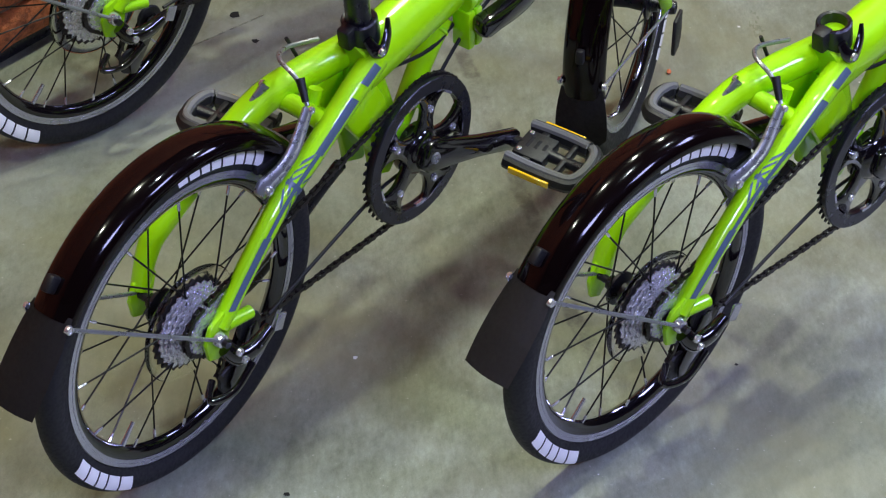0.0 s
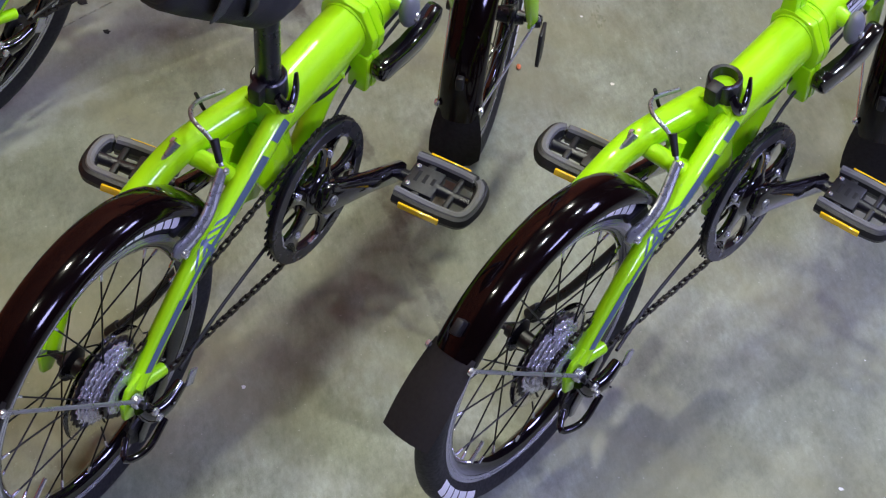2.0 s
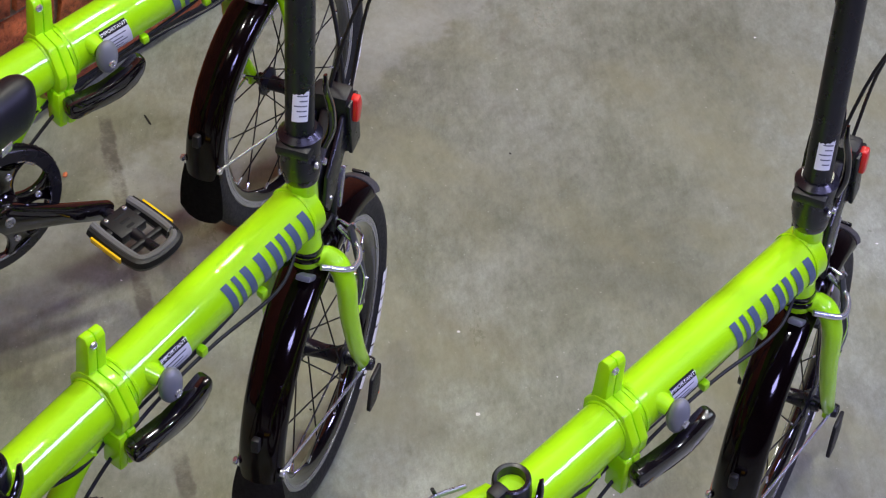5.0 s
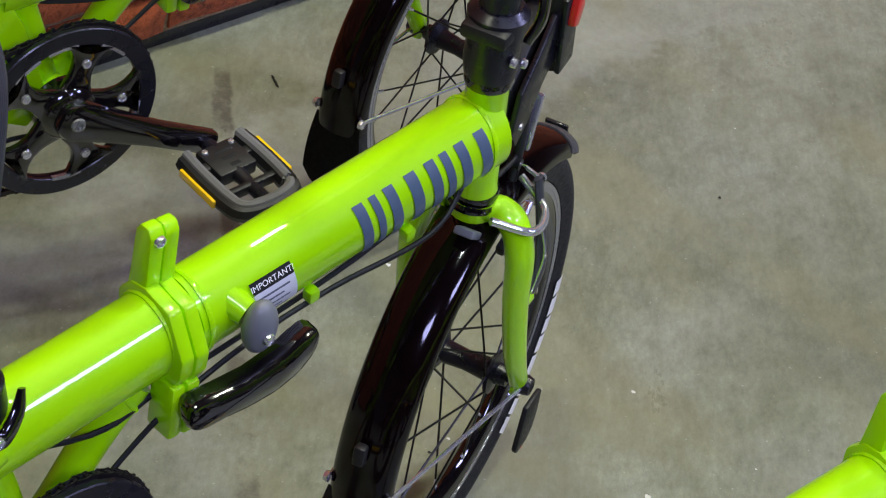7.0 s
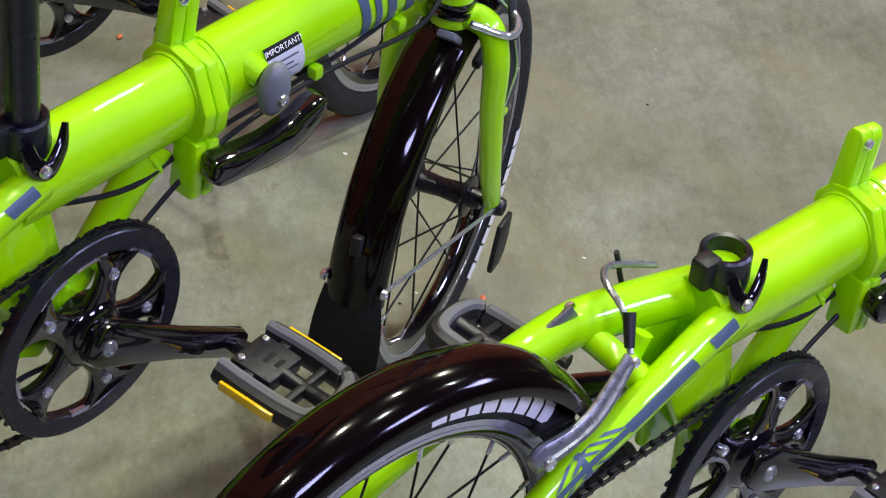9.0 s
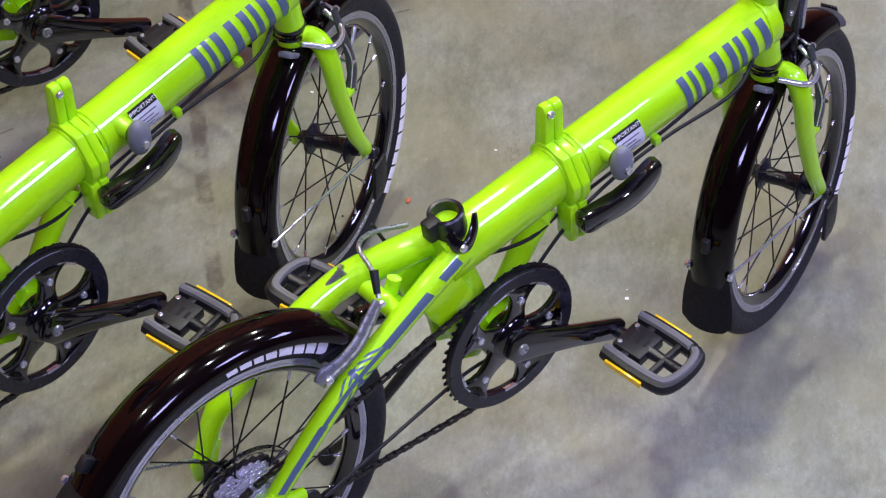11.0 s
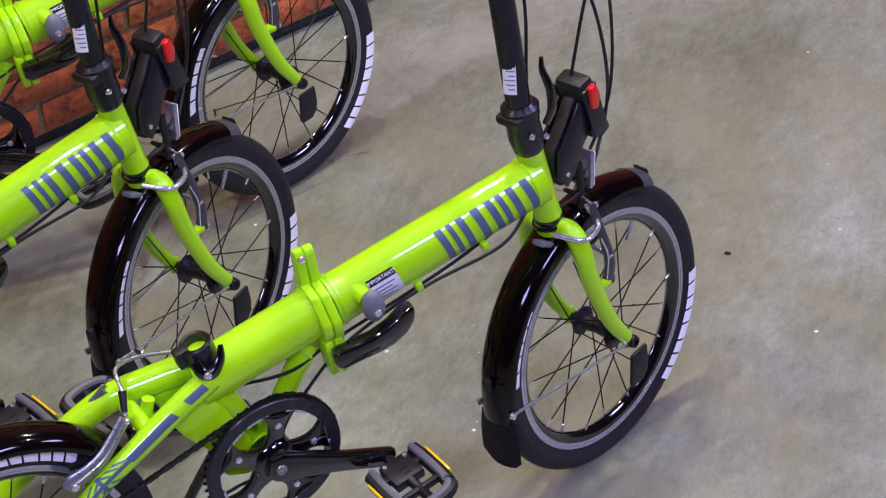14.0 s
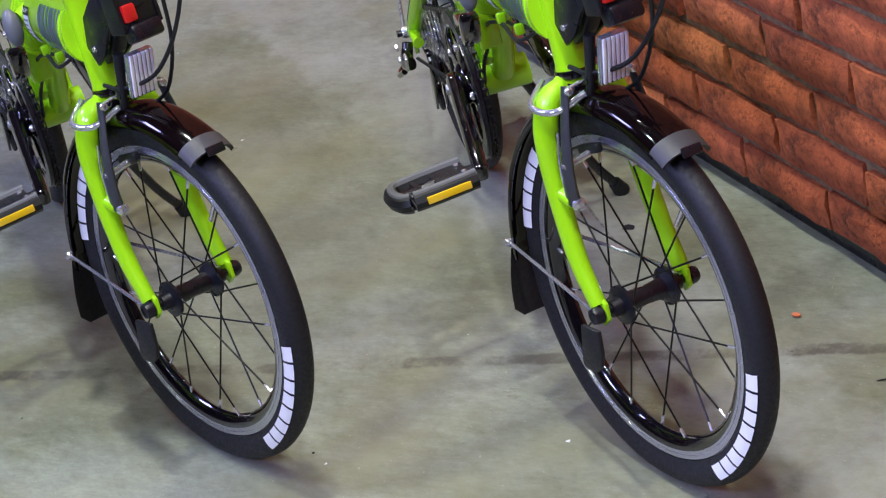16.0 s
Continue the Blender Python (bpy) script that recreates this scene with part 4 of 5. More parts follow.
    # steered front end
    F = Matrix.Translation((0.972, YC, 0.5)) @ Matrix.Rotation(radians(19), 4, Vector((-0.216, 0, 0.976))) @ Matrix.Translation((0, 0, -0.5))
    fork = part("fork", sweep(bmesh.new(), [Vector((0.0, 0, 0.494)), Vector((0.004, 0, 0.470))], [0.0205, 0.022], 20), GREEN, bike, "lime green curved fork")
    fork.matrix_basis = F
    for s in (-1, 1):
        part("fork_leg", tube([(0.002, s * 0.012, 0.484), (0.006, s * 0.040, 0.476), (0.010, s * 0.054, 0.440), (0.022, s * 0.057, 0.380), (0.052, s * 0.060, 0.300), (0.086, s * 0.060, 0.246)],
                              [0.015, 0.0165, 0.0165, 0.0150, 0.0135, 0.0115], 16, 6, 0.85), GREEN, fork)
        part("fork_end", prism([(0.078, 0.262), (0.100, 0.252), (0.104, 0.232), (0.094, 0.222), (0.080, 0.228)], 0.006, pose(0, s * 0.058, 0), 0.0015), GREEN, fork)
    bm = lathe([(0.024, -0.004), (0.0255, 0), (0.024, 0.004)], 24)
    bm.transform(pose(0.0, 0, 0.486) @ pose(0, 0, 0, 90, 0, 0))
    part("brake_hoop", tube([(-0.024, -0.030, 0.486), (0.004, -0.064, 0.474), (0.044, -0.058, 0.476), (0.058, -0.024, 0.492)], 0.0042, 10, 6), STEEL, fork, "bright steel brake noodle")
    part("crown_ring", bm, BLACK, fork)
    hub_f = F @ Matrix.Translation((0.092, 0, 0.238))
    fw_ = wheel("front_wheel", bike, hub_f, 20, "spoked front wheel with black rim")
    tyre_marks(fw_, 141, (6.2, 5.6, 4.8, 6.2, 6.4))
    tyre_marks(fw_, -54, (5.5, 5.2, 5.3, 6.8, 5.5, 4.9, 5.8, 5.4))
    part("valve", tube([(0.10, 0, 0.145), (0.082, 0, 0.118)], [0.0035, 0.0028], 8), STEEL, fw_, "bright metal valve stem")
    part("front_axle", tube([(0, -0.074, 0), (0, 0.074, 0)], 0.0055, 10), SATIN, fw_)
    for s in (-1, 1):
        part("axle_nut", bolt(0.011, 0.012, pose(0, s * 0.062, 0, 0, 0, 0 if s < 0 else 180)), SATIN, fw_)
    part("axle_cover", prism([(0.018, -0.010), (0.020, -0.040), (0.016, -0.058), (0.004, -0.070), (-0.020, -0.072), (-0.024, -0.066), (-0.018, -0.014)], 0.006,
                             pose(0, -0.078, 0, 0, 0, 0), 0.002), PLASTIC, fork, "flat black plastic axle cover").matrix_basis = Matrix.Translation((0.092, 0, 0.238))
    mg = fender(bike, hub_f, (66, 186), "glossy black front mudguard")
    prof = []
    for k in range(11):
        a = radians(-86 + 172 * k / 10)
        prof.append((0.2390 + 0.019 * math.cos(a), 0.0325 * math.sin(a)))
    nose = part("fender_nose", lathe(prof + [(r - 0.003, y * 0.9) for r, y in prof[::-1]], 10, True, (61, 67)), DARKGREY, mg, "dark grey nose bracket with bolt")
    part("nose_lip", box((0.004, 0.026, 0.012), pose(0.2555 * math.cos(radians(60)), 0, 0.2555 * math.sin(radians(60)) + 0.003, 0, -24, 0), 0.0018), SATIN, nose)
    part("bolt", bolt(0.005, 0.003, pose(0.2540 * math.cos(radians(63)) - 0.003, -0.0245, 0.2540 * math.sin(radians(63)) - 0.012)), STEEL, nose)
    bm = bmesh.new()
    last = None
    for i in range(9):
        f = i / 8
        a = radians(183 + 21 * f)
        r = 0.2545 + 0.018 * f * f
        w = 0.031 + 0.008 * math.sin(f * math.pi * 0.7)
        if i == 8:
            w *= 0.7
        row = []
        for j in range(7):
            v = j / 6 * 2 - 1
            rr = r - 0.009 * v * v * (1 - 0.4 * f)
            row.append(bm.verts.new((rr * math.cos(a), v * w, rr * math.sin(a))))
        if last:
            for j in range(6):
                bm.faces.new((last[j], last[j + 1], row[j + 1], row[j]))
        last = row
    bmesh.ops.solidify(bm, geom=bm.faces[:], thickness=0.003)
    part("mud_flap", bm, FLAP, mg, "matt dark rubber mud flap")
    for s in (-1, 1):
        e = Vector((0.246 * math.cos(radians(181)), s * 0.031, 0.246 * math.sin(radians(181))))
        part("fender_stay", tube([(0.0, s * 0.068, 0.0), (-0.02, s * 0.064, 0.0), e.lerp(Vector((0, s * 0.066, 0)), 0.1), e], 0.0024, 8, 4), STEEL, mg, "thin bright stay rod")
        part("stay_bolt", bolt(0.006, 0.005, Matrix.Translation(e) @ pose(0, 0, 0, 0, 0, 0 if s < 0 else 180)), STEEL, mg)
    part("fender_clip", box((0.012, 0.012, 0.022), pose(-0.260, 0.0, 0.048), 0.003), PLASTIC, mg)
    part("fender_clip", box((0.008, 0.020, 0.040), pose(-0.118, -0.012, 0.228, 0, -60, 0), 0.002), KNOB, mg, "grey mudguard bracket")
    for s in (-1, 1):
        arm = part("brake_arm", tube([(0.056, s * 0.056, 0.366), (0.060, s * 0.061, 0.402), (0.056, s * 0.056, 0.446), (0.048, s * 0.044, 0.504)], [0.0125, 0.0110, 0.0085, 0.0065], 12, 5, 0.55), DARKMETAL, fork, "dark grey cast V-brake arm")
        part("bolt", bolt(0.0085, 0.006, pose(0.064, s * 0.056, 0.368, 0, 0, 90)), STEEL, arm)
        part("bolt", bolt(0.0055, 0.005, pose(0.054, s * 0.044, 0.500, 0, 0, 90)), STEEL, arm)
        part("arm_spring", tube([(0.050, s * 0.062, 0.376), (0.052, s * 0.066, 0.420), (0.046, s * 0.060, 0.452)], 0.0014, 6, 5), STEEL, arm)
        part("brake_pad", box((0.044, 0.010, 0.012), pose(0.056, s * 0.026, 0.424, 0, -20, 0), 0.003), PLASTIC, arm)
        part("pad_bolt", tube([(0.058, s * 0.030, 0.420), (0.059, s * 0.066, 0.414)], 0.0045, 10), STEEL, arm)
        part("brake_boss", tube([(0.022, s * 0.056, 0.372), (0.056, s * 0.056, 0.368)], [0.011, 0.009], 12), GREEN, fork)
    part("brake_link", tube([(0.052, -0.044, 0.502), (0.056, -0.010, 0.508), (0.052, 0.044, 0.502)], 0.0022, 8, 4), STEEL, fork)
    part("rubber_boot", tube([(0.055, -0.022, 0.506), (0.056, 0.014, 0.508)], [0.006, 0.0035], 10), PLASTIC, fork)

    # handle post and quick-fit block, turned with the fork
    hp = part("handle_post", tube([(-0.036, 0, 0.660), (-0.043, 0, 0.740), (-0.055, 0, 0.900), (-0.075, 0, 1.130)], [0.018, 0.0185, 0.0185, 0.0175], 20, 3), SATIN, bike, "black folding handle post with white label")
    hp.matrix_basis = F
    part("post_hinge", sweep(bmesh.new(), [Vector((-0.030, 0, 0.638)), Vector((-0.032, 0, 0.652)), Vector((-0.036, 0, 0.676)), Vector((-0.0385, 0, 0.704)), Vector((-0.040, 0, 0.712))], [0.0235, 0.0260, 0.0250, 0.0285, 0.021], 20), SATIN, hp)
    part("post_hinge", box((0.050, 0.046, 0.016), pose(-0.044, 0.0, 0.692, 0, -8, 0), 0.005), PLASTIC, hp)
    part("post_lever", tube([(-0.010, -0.022, 0.668), (-0.002, -0.028, 0.690), (0.000, -0.026, 0.720), (-0.006, -0.020, 0.752), (-0.004, -0.018, 0.772)], [0.008, 0.009, 0.008, 0.006, 0.004], 12, 5, 0.6), BLACK, hp)
    tag = part("post_label", lathe([(0.0200, -0.026), (0.0200, 0.026)], 10, False, (46, 106)), LABEL, hp, "white printed label")
    tag.matrix_basis = pose(-0.0452, 0, 0.762, 90, 0, 0) @ pose(0, 0, 0, -5, -80, 0)
    for k in range(6):
        part("print_line", lathe([(0.0202, 0.018 - 0.007 * k), (0.0202, 0.0162 - 0.007 * k)], 8, False, (52, 98 - 9 * (k % 3))), INK, tag)
    for x, z in ((-0.016, 0.650), (-0.046, 0.664)):
        part("bolt", bolt(0.005, 0.004, pose(x, -0.024, z)), STEEL, hp)
    part("handlebar", tube([(-0.077, -0.28, 1.136), (-0.075, -0.12, 1.140), (-0.075, 0.12, 1.140), (-0.077, 0.28, 1.136)], 0.012, 14, 4), SATIN, hp)
    for s in (-1, 1):
        grip = part("grip", tube([(-0.076, s * 0.16, 1.139), (-0.077, s * 0.283, 1.136)], [0.016, 0.0165], 14), PLASTIC, hp)
        part("end_cap", bolt(0.010, 0.003, pose(-0.077, s * 0.283, 1.136, 0, 0, 0 if s < 0 else 180)), LABEL, grip, "round white bar end cap")
    arm_line = [(0.006, 0.560), (0.026, 0.536), (0.048, 0.556), (0.068, 0.590), (0.090, 0.610), (0.088, 0.660), (0.066, 0.668), (0.046, 0.640), (0.012, 0.602)]
    blk = part("carrier_block", prism(arm_line, 0.022, None, 0.004), PLASTIC, bike, "black carrier mounting block with red buttons")
    blk.matrix_basis = F
    for s in (-1, 1):
        part("side_plate", prism([(x * 0.96 + 0.001, 0.6 + (z - 0.6) * 0.95) for x, z in arm_line], 0.006, pose(0, s * 0.019, 0), 0.002), SATIN, blk)
        part("bolt", bolt(0.004, 0.002, pose(0.026, s * 0.022, 0.562, 0, 0, 0 if s < 0 else 180)), STEEL, blk)
    head = part("block_head", box((0.030, 0.050, 0.104), pose(0.091, 0, 0.644, 0, -14, 0), 0.006), PLASTIC, blk)
    # solid dark bar for the slot's shade, not hollowed out
    part("block_slot", box((0.006, 0.020, 0.050), pose(0.1052, 0, 0.650, 0, -14, 0), 0.002), DARKWIN, head)
    part("block_jaw", box((0.026, 0.044, 0.022), pose(0.116, 0, 0.596, 0, -22, 0), 0.005), SATIN, head)
    part("block_rib", box((0.032, 0.006, 0.090), pose(0.092, -0.026, 0.640, 0, -14, 0), 0.002), SATIN, head)
    part("block_rib", box((0.032, 0.006, 0.090), pose(0.092, 0.026, 0.640, 0, -14, 0), 0.002), SATIN, head)
    part("red_button", prism([(0.074, 0.650), (0.088, 0.646), (0.094, 0.668), (0.086, 0.688), (0.074, 0.684)], 0.012, pose(0.004, -0.030, 0), 0.003), RED, head, "bright red release button")
    part("red_button", box((0.012, 0.018, 0.022), pose(0.112, -0.014, 0.622, 0, -14, 0), 0.003), RED, head, "bright red release button")
    refl = part("front_reflector", box((0.010, 0.038, 0.060), pose(0.086, 0.0, 0.536, 0, 8, 0), 0.003), RIMGREY, blk, "silver ribbed front reflector")
    # ribs coloured white to carry the bright glints of the silver
    for k in range(6):
        part("rib", box((0.003, 0.0046, 0.056), pose(0.0922, -0.0150 + 0.0060 * k, 0.536, 0, 8, 0), 0.0012), WHITE, refl)
    part("reflector_arm", tube([(0.030, 0, 0.545), (0.060, 0, 0.530), (0.082, 0, 0.525)], 0.004, 8, 4), PLASTIC, blk)
    part("block_strut", tube([(0.062, -0.012, 0.560), (0.058, -0.016, 0.500), (0.050, -0.016, 0.470)], [0.007, 0.005, 0.006], 10, 4), PLASTIC, blk)
    return bike


bike_a = tagged(folding_bicycle(), "lime green folding bicycle with black mudguards on kickstand", "bicycle", "parked folding bicycles")
bike_a.matrix_basis = Matrix.Translation((0.063, 0, 0)) @ pose(0, 0, 0, 0, 0, -1.6) @ Matrix.Translation((-0.063, 0, 0))
MID = Matrix.Translation((0.6, 0, 0.3))
# two added twins of the one bicycle, seats left out to clear the view
bike_b = tagged(folding_bicycle(False), "added twin of the lime green folding bicycle, without seat post", "bicycle", "parked folding bicycles")
bike_b.matrix_basis = Matrix.Translation((0.3925, -0.487, 0)) @ MID @ pose(0, 0, 0, 0, 0, -7.3) @ MID.inverted() @ bike_a.matrix_basis
bike_c = copy_thing(bike_b, Matrix.Translation((0.46, 0.50, 0)) @ MID @ pose(0, 0, 0, 0, 0, -10) @ MID.inverted() @ bike_a.matrix_basis)


# ---- saddle bag ----
def saddle_bag():
    bag = new("saddle_bag")
    bag.empty_display_size = 0.1
    bm = bmesh.new()
    last = None
    for i in range(29):
        f = i / 28
        x = 0.140 + 0.212 * f
        top = 0.856 - 0.020 * f - 0.05 * max(0, f - 0.75) / 0.25
        low = 0.655 - 0.135 * f + 0.05 * max(0, f - 0.8) / 0.2 * (1 if f > 0.8 else 0)
        w = 0.034 + 0.058 * math.sin(min(f * 1.05, 1.0) * math.pi / 2)
        end = min(f, 1 - f) / 0.09
        if end < 1:
            k = 0.62 + 0.38 * math.sqrt(max(0.0, 1 - (1 - end) ** 2))
            w, c0, h0 = w * k, (top + low) / 2, (top - low) / 2
            top, low = c0 + h0 * (0.4 + 0.6 * k), c0 - h0 * (0.4 + 0.6 * k)
        row = []
        for j in range(36):
            a = 2 * math.pi * j / 36
            c, s = math.cos(a), math.sin(a)
            y = w * abs(c) ** 0.7 * (1 if c > 0 else -1)
            z = (top + low) / 2 + (top - low) / 2 * abs(s) ** 0.7 * (1 if s > 0 else -1)
            row.append(bm.verts.new((x, YC + y + 0.0022 * math.sin(14 * f + j * 0.5) + 0.0015 * math.sin(31 * f + j * 0.9), z)))
        if last:
            for j in range(36):
                bm.faces.new((last[j], last[(j + 1) % 36], row[(j + 1) % 36], row[j]))
        else:
            bm.faces.new(row[::-1])
        last = row
    bm.faces.new(last)
    part("bag_body", bm, FABRIC, bag, "black woven fabric bag body")
    for x, z0, z1 in ((0.234, 0.600, 0.845),):
        part("strap", tube([(x, YC - 0.060, z1), (x + 0.004, YC - 0.079, z1 - 0.04), (x + 0.008, YC - 0.078, z0 + 0.05), (x + 0.010, YC - 0.066, z0 + 0.024)], [0.011, 0.011, 0.011, 0.008], 8, 4, 0.16), SATIN, bag, "black webbing strap")
    part("side_panel", tube([(0.196, YC - 0.052, 0.846), (0.198, YC - 0.0725, 0.806), (0.204, YC - 0.0745, 0.700), (0.210, YC - 0.052, 0.632)], [0.017, 0.025, 0.026, 0.018], 14, 6, 0.15), RIPSTOP, bag, "dark grey ripstop side panel")
    part("piping", tube([(0.142, YC - 0.012, 0.846), (0.150, YC - 0.040, 0.800), (0.158, YC - 0.046, 0.720), (0.166, YC - 0.030, 0.668)], 0.0028, 8, 5), SATIN, bag, "black piping along the seam")
    part("reflective_strip", tube([(0.139, YC - 0.030, 0.846), (0.139, YC - 0.042, 0.812), (0.145, YC - 0.052, 0.766), (0.156, YC - 0.058, 0.736)], [0.007, 0.011, 0.016, 0.008], 10, 6, 0.40), WHITE, bag, "silver white reflective strip")
    lay = Matrix.Translation((0.282, YC - 0.0858, 0.688)) @ pose(0, 0, 0, -3, 0, -12) @ Matrix.Diagonal((0.76, 1, 0.98, 1))
    emblem = part("emblem", tube([(0.015 * math.cos(a), -0.002, 0.021 * math.sin(a)) for a in [k * math.pi / 8 for k in range(17)]], 0.0032, 6, 2), LABEL, bag, "silver plain winged emblem")
    emblem.matrix_basis = lay
    for sgn in (-1, 1):
        for k in range(4):
            part("feather", box((0.044 - 0.008 * k, 0.0030, 0.0056), pose(sgn * (0.038 - 0.003 * k), -0.002, 0.013 - 0.009 * k + sgn * 0.014, 0, -24, 0), 0.0004), LABEL, emblem)
    return bag


bag_a = tagged(saddle_bag(), "black fabric saddle bag with silver emblem under saddle", "bag")
bag_a.matrix_basis = bike_a.matrix_basis @ Matrix.Translation(RAISED)

# ---- room ----
WALL_Y = 0.80
floor_ = tagged(part("floor", box((14.0, 12.60, 0.20), pose(0.5, -5.30, -0.10)), CONC, None, "", False), "worn grey concrete floor with cloudy stains", "floor", kind="structure")
wall_n = tagged(part("wall_north", box((14.0, 0.20, 3.38), pose(0.5, WALL_Y + 0.116, 1.72)), MORTAR, None, "", False), "red brick wall with sandy mortar joints", "wall", kind="structure")
for name, size, place in (("wall_south", (14.0, 0.2, 3.4), (0.5, -11.9, 1.7)), ("wall_west", (0.2, 12.9, 3.4), (-6.6, -5.4, 1.7)), ("wall_east", (0.2, 12.9, 3.4), (7.6, -5.4, 1.7))):
    tagged(part(name, box(size, pose(*place)), PLASTER, None, "", False), "plain grey plastered wall", "wall", kind="structure")
tagged(part("ceiling", box((14.4, 13.1, 0.1), pose(0.5, -5.4, 3.46)), CEILM, None, "", False), "dark painted ceiling", "ceiling", kind="structure")
# dark strip filling the gap below the lowest bricks
tagged(part("skirting", box((14.0, 0.10, 0.03), pose(0.5, WALL_Y + 0.075, 0.015), 0.002), SATIN, None), "dark recessed strip under the brick wall", "skirting", kind="structure")

# floor marks: dark tape band and scuffs, orange crumbs
SCUFF = mat("dark_floor_band", (0.085, 0.083, 0.068), 0.6)
sc = noise_tex(SCUFF, 30, 5, 0.7)
into(SCUFF, ramp(SCUFF, sc.outputs["Fac"], ((0.3, (0.10, 0.098, 0.078)), (0.65, (0.16, 0.158, 0.13)))).outputs["Color"], "Base Color")
sd = noise_tex(SCUFF, 40, 6, 0.75, None, 2.0)
into(SCUFF, ramp(SCUFF, sd.outputs["Fac"], ((0.36, (0.0,) * 3), (0.62, (0.6,) * 3))).outputs["Color"], "Alpha")
ORANGE = mat("orange_crumb", (0.65, 0.18, 0.07), 0.7)


def floor_strip(name, ends, width, material, label, pieces, z):
    """Worn dark stretches along a line on the floor."""
    r = random.Random(len(name) + pieces)
    a, b = Vector((*ends[0], z)), Vector((*ends[1], z))
    d = (b - a)
    side = Vector((-d.y, d.x, 0)).normalized()
    bm = bmesh.new()
    n = 40
    for k in range(pieces):
        f0, f1 = k / pieces + r.uniform(0, 0.2) / pieces, (k + 1) / pieces - r.uniform(0, 0.35) / pieces
        left, right = [], []
        for i in range(n + 1):
            f = f0 + (f1 - f0) * i / n
            taper = min(1, 6 * i / n, 6 * (n - i) / n) ** 0.5
            left.append(bm.verts.new(a + d * f + side * width * (0.5 + r.uniform(-0.12, 0.12)) * taper))
            right.append(bm.verts.new(a + d * f - side * width * (0.5 + r.uniform(-0.12, 0.12)) * taper))
        for i in range(n):
            bm.faces.new((left[i], right[i], right[i + 1], left[i + 1]))
    return part(name, bm, material, floor_, label, False)


floor_strip("scuff", ((1.52, 0.66), (1.545, 0.71)), 0.004, DARKWIN, "thin dark scuff mark", 1, 0.001)
floor_strip("scuff", ((0.80, 0.63), (0.97, 0.60)), 0.004, SCUFF, "thin dark scuff mark", 2, 0.001)
for cx, cy, cr in ((0.93, 0.64, 0.010), (0.89, 0.56, 0.007), (0.35, -0.75, 0.006), (1.95, -0.35, 0.006)):
    bm = bmesh.new()
    r = random.Random(int(cx * 100))
    bm.faces.new([bm.verts.new((cx + cr * r.uniform(0.6, 1.2) * math.cos(k * 0.52), cy + cr * r.uniform(0.6, 1.2) * math.sin(k * 0.52), 0.001)) for k in range(12)])
    part("spot", bm, DARKWIN, floor_, "small dark spot", False)
FLECK = mat("white_paint_fleck", (0.75, 0.75, 0.72), 0.7)
r = random.Random(12)
for k in range(46):
    cx, cy, cr = r.uniform(-0.5, 3.0), r.uniform(-1.3, 0.74), r.choice((0.0016, 0.0022, 0.003, 0.004))
    bm = bmesh.new()
    bm.faces.new([bm.verts.new((cx + cr * r.uniform(0.5, 1.2) * math.cos(i * 0.785), cy + cr * r.uniform(0.5, 1.2) * math.sin(i * 0.785), 0.0012)) for i in range(8)])
    part("fleck", bm, FLECK if k % 3 else DARKWIN, floor_, "tiny white paint fleck" if k % 3 else "tiny dark grit speck", False)
# dark star-shaped scuff with a thin tail
bm = bmesh.new()
bm.faces.new([bm.verts.new((1.60 + q * math.cos(i * math.pi / 8), 0.385 + q * math.sin(i * math.pi / 8), 0.0012)) for i, q in enumerate((0.016, 0.006, 0.012, 0.005, 0.014, 0.006, 0.010, 0.005) * 2)])
part("scuff", bm, SCUFF, floor_, "dark star-shaped scuff", False)
floor_strip("scuff", ((1.615, 0.383), (1.70, 0.345)), 0.004, SCUFF, "thin dark scuff mark", 1, 0.001)
for cx, cy in ((1.32, 0.68), (1.26, -0.01)):
    tagged(part("crumb", blob((0.007, 0.004, 0.003), pose(cx, cy, 0.003, 0, 0, 30), 10), ORANGE), "small orange crumb lying on the floor", "litter", "crumbs on the floor")

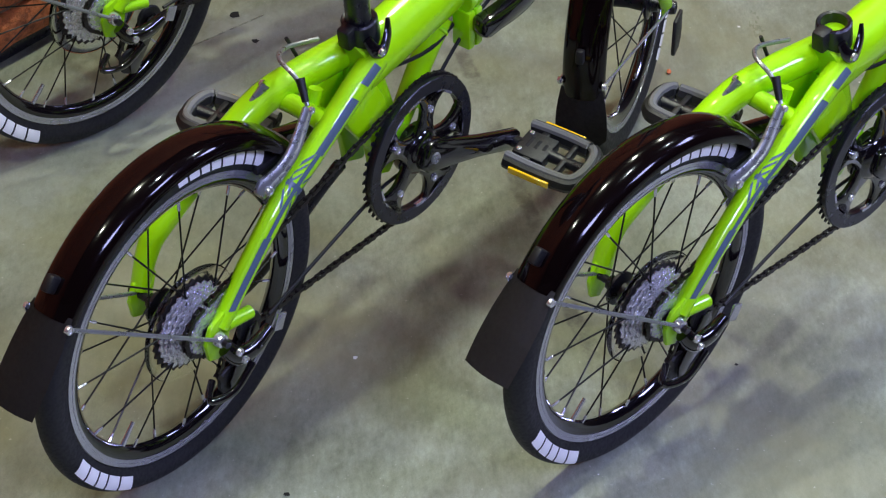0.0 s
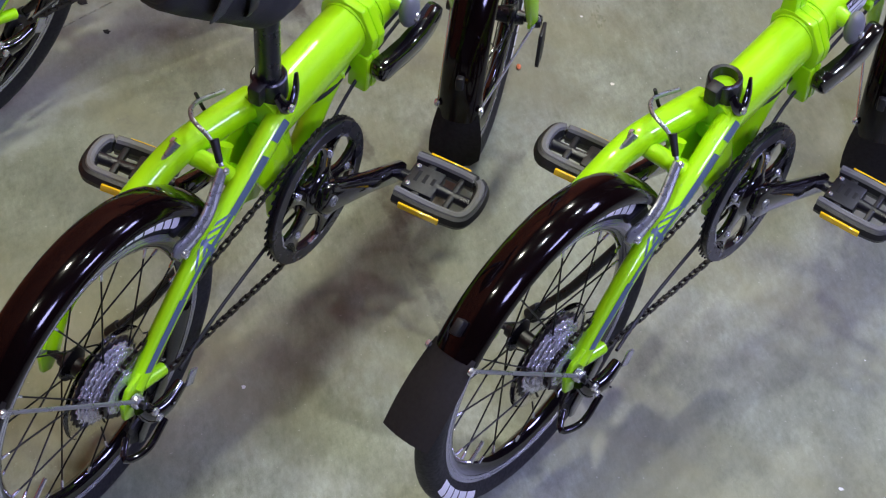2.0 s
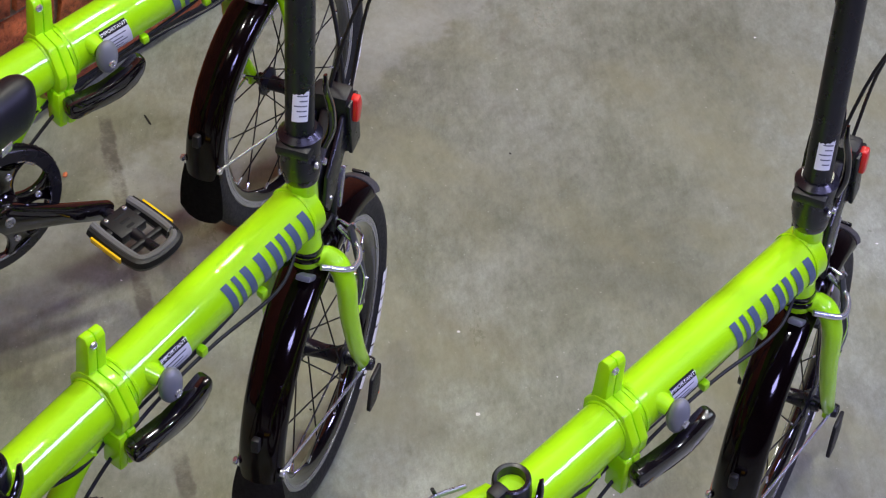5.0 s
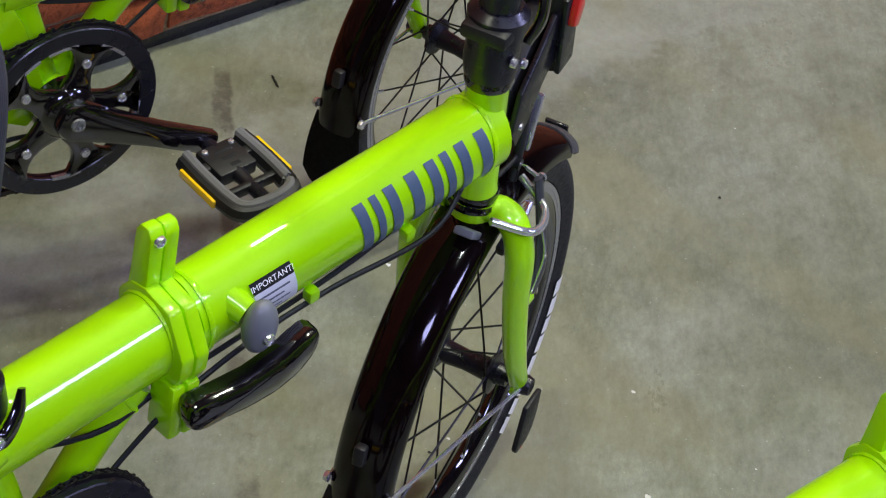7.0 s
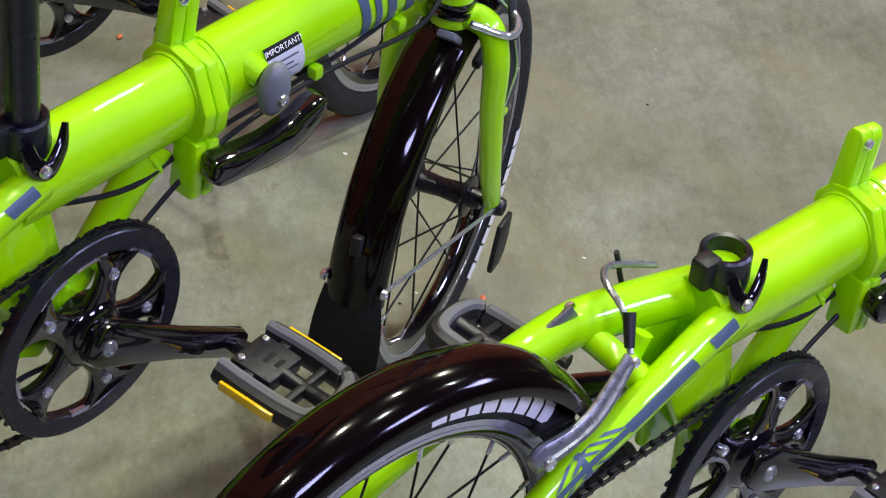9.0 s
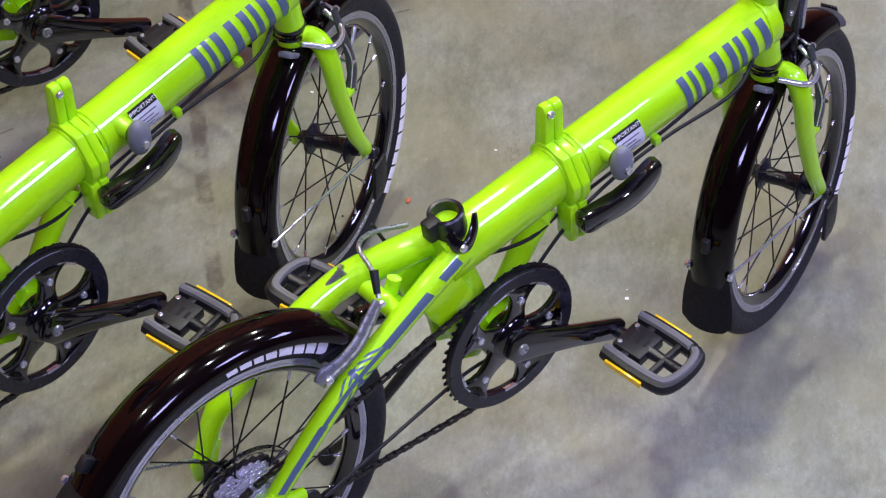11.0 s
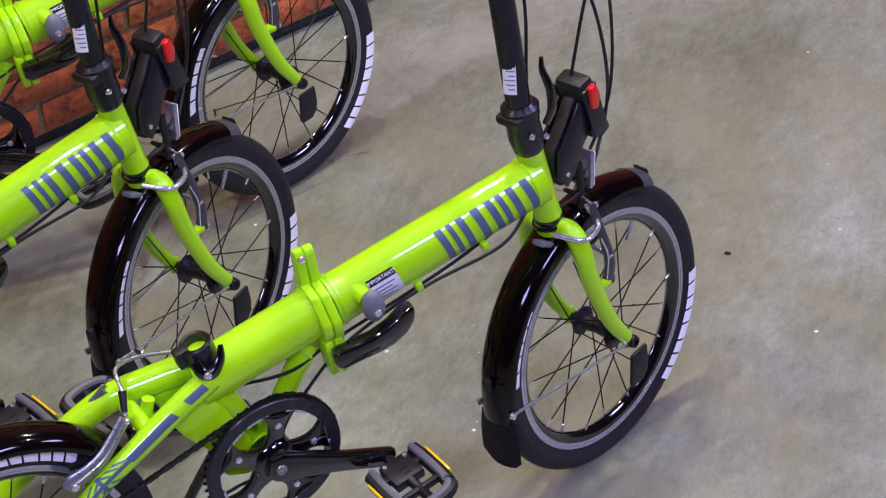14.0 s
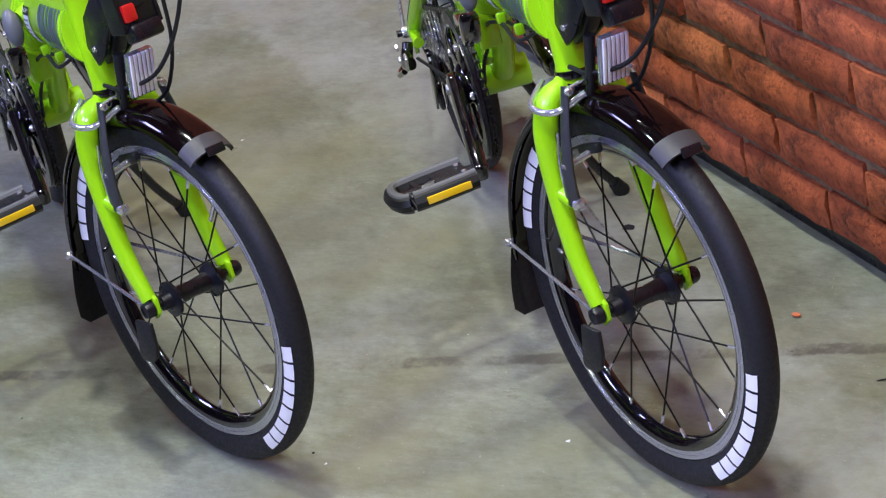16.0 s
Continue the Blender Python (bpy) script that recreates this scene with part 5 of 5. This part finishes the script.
# ---- bricks ----
BL, BH, JOINT = 0.207, 0.061, 0.014
rng = random.Random(4)
meshes = []
for k in range(10):
    bm = bmesh.new()
    nx, nz = 7, 3
    front_, back_ = [], []
    for a in range(nx + 1):
        col = []
        for b in range(nz + 1):
            edge = a in (0, nx) or b in (0, nz)
            x, z = (a / nx - 0.5) * BL, (b / nz - 0.5) * BH
            col.append(bm.verts.new((x + rng.uniform(-0.0018, 0.0018), -0.025 + (rng.uniform(0.003, 0.009) if edge else rng.uniform(-0.0035, 0.002)), z + rng.uniform(-0.0016, 0.0016))))
        front_.append(col)
    for a in range(nx):
        for b in range(nz):
            bm.faces.new((front_[a][b], front_[a + 1][b], front_[a + 1][b + 1], front_[a][b + 1]))
    rim_ = [front_[a][0] for a in range(nx)] + [front_[nx][b] for b in range(nz)] + [front_[a][nz] for a in range(nx, 0, -1)] + [front_[0][b] for b in range(nz, 0, -1)]
    deep = [bm.verts.new((v.co.x, 0.02, v.co.z)) for v in rim_]
    for a in range(len(rim_)):
        bm.faces.new((rim_[a], deep[a], deep[(a + 1) % len(rim_)], rim_[(a + 1) % len(rim_)]))
    bmesh.ops.recalc_face_normals(bm, faces=bm.faces)
    me = bpy.data.meshes.new("brick")
    bm.to_mesh(me)
    bm.free()
    me.materials.append(BRICK)
    me.shade_smooth()
    me.set_sharp_from_angle(angle=radians(50))
    meshes.append(me)
for row in range(46):
    z = 0.036 + BH / 2 + row * (BH + JOINT)
    count = 0
    for i in range(-20, 30):
        x = i * (BL + JOINT) + (0.5 * (BL + JOINT) if row % 2 else 0)
        near = row < 8 and -3.0 < x < 4.4
        if near:
            ob = new("brick", meshes[rng.randrange(10)])
            ob.parent = wall_n
            ob.matrix_basis = pose(x, WALL_Y + 0.027 + rng.uniform(-0.003, 0.003), z + rng.uniform(-0.002, 0.002), 0, rng.uniform(-0.5, 0.5), rng.uniform(-0.4, 0.4))
bm = bmesh.new()
verts, faces = [], []
for row in range(46):
    z = 0.036 + BH / 2 + row * (BH + JOINT)
    for i in range(-30, 35):
        x = i * (BL + JOINT) + (0.5 * (BL + JOINT) if row % 2 else 0)
        if (row < 8 and -3.0 < x < 4.4) or not -6.4 < x < 7.4:
            continue
        b, y = len(verts), WALL_Y + rng.uniform(-0.001, 0.004)
        for dy in (0, 0.05):
            for dx, dz in ((-1, -1), (1, -1), (1, 1), (-1, 1)):
                verts.append((x + dx * BL / 2, y + dy, z + dz * BH / 2))
        faces += [(b, b + 1, b + 2, b + 3), (b + 1, b + 5, b + 6, b + 2), (b + 4, b, b + 3, b + 7), (b + 3, b + 2, b + 6, b + 7), (b + 4, b + 5, b + 1, b)]
me = bpy.data.meshes.new("far_bricks")
me.from_pydata(verts, [], faces)
me.materials.append(BRICK)
far = new("far_bricks", me)
far.parent = wall_n
tagged(far, "red bricks farther up and along the wall", kind="stuff")
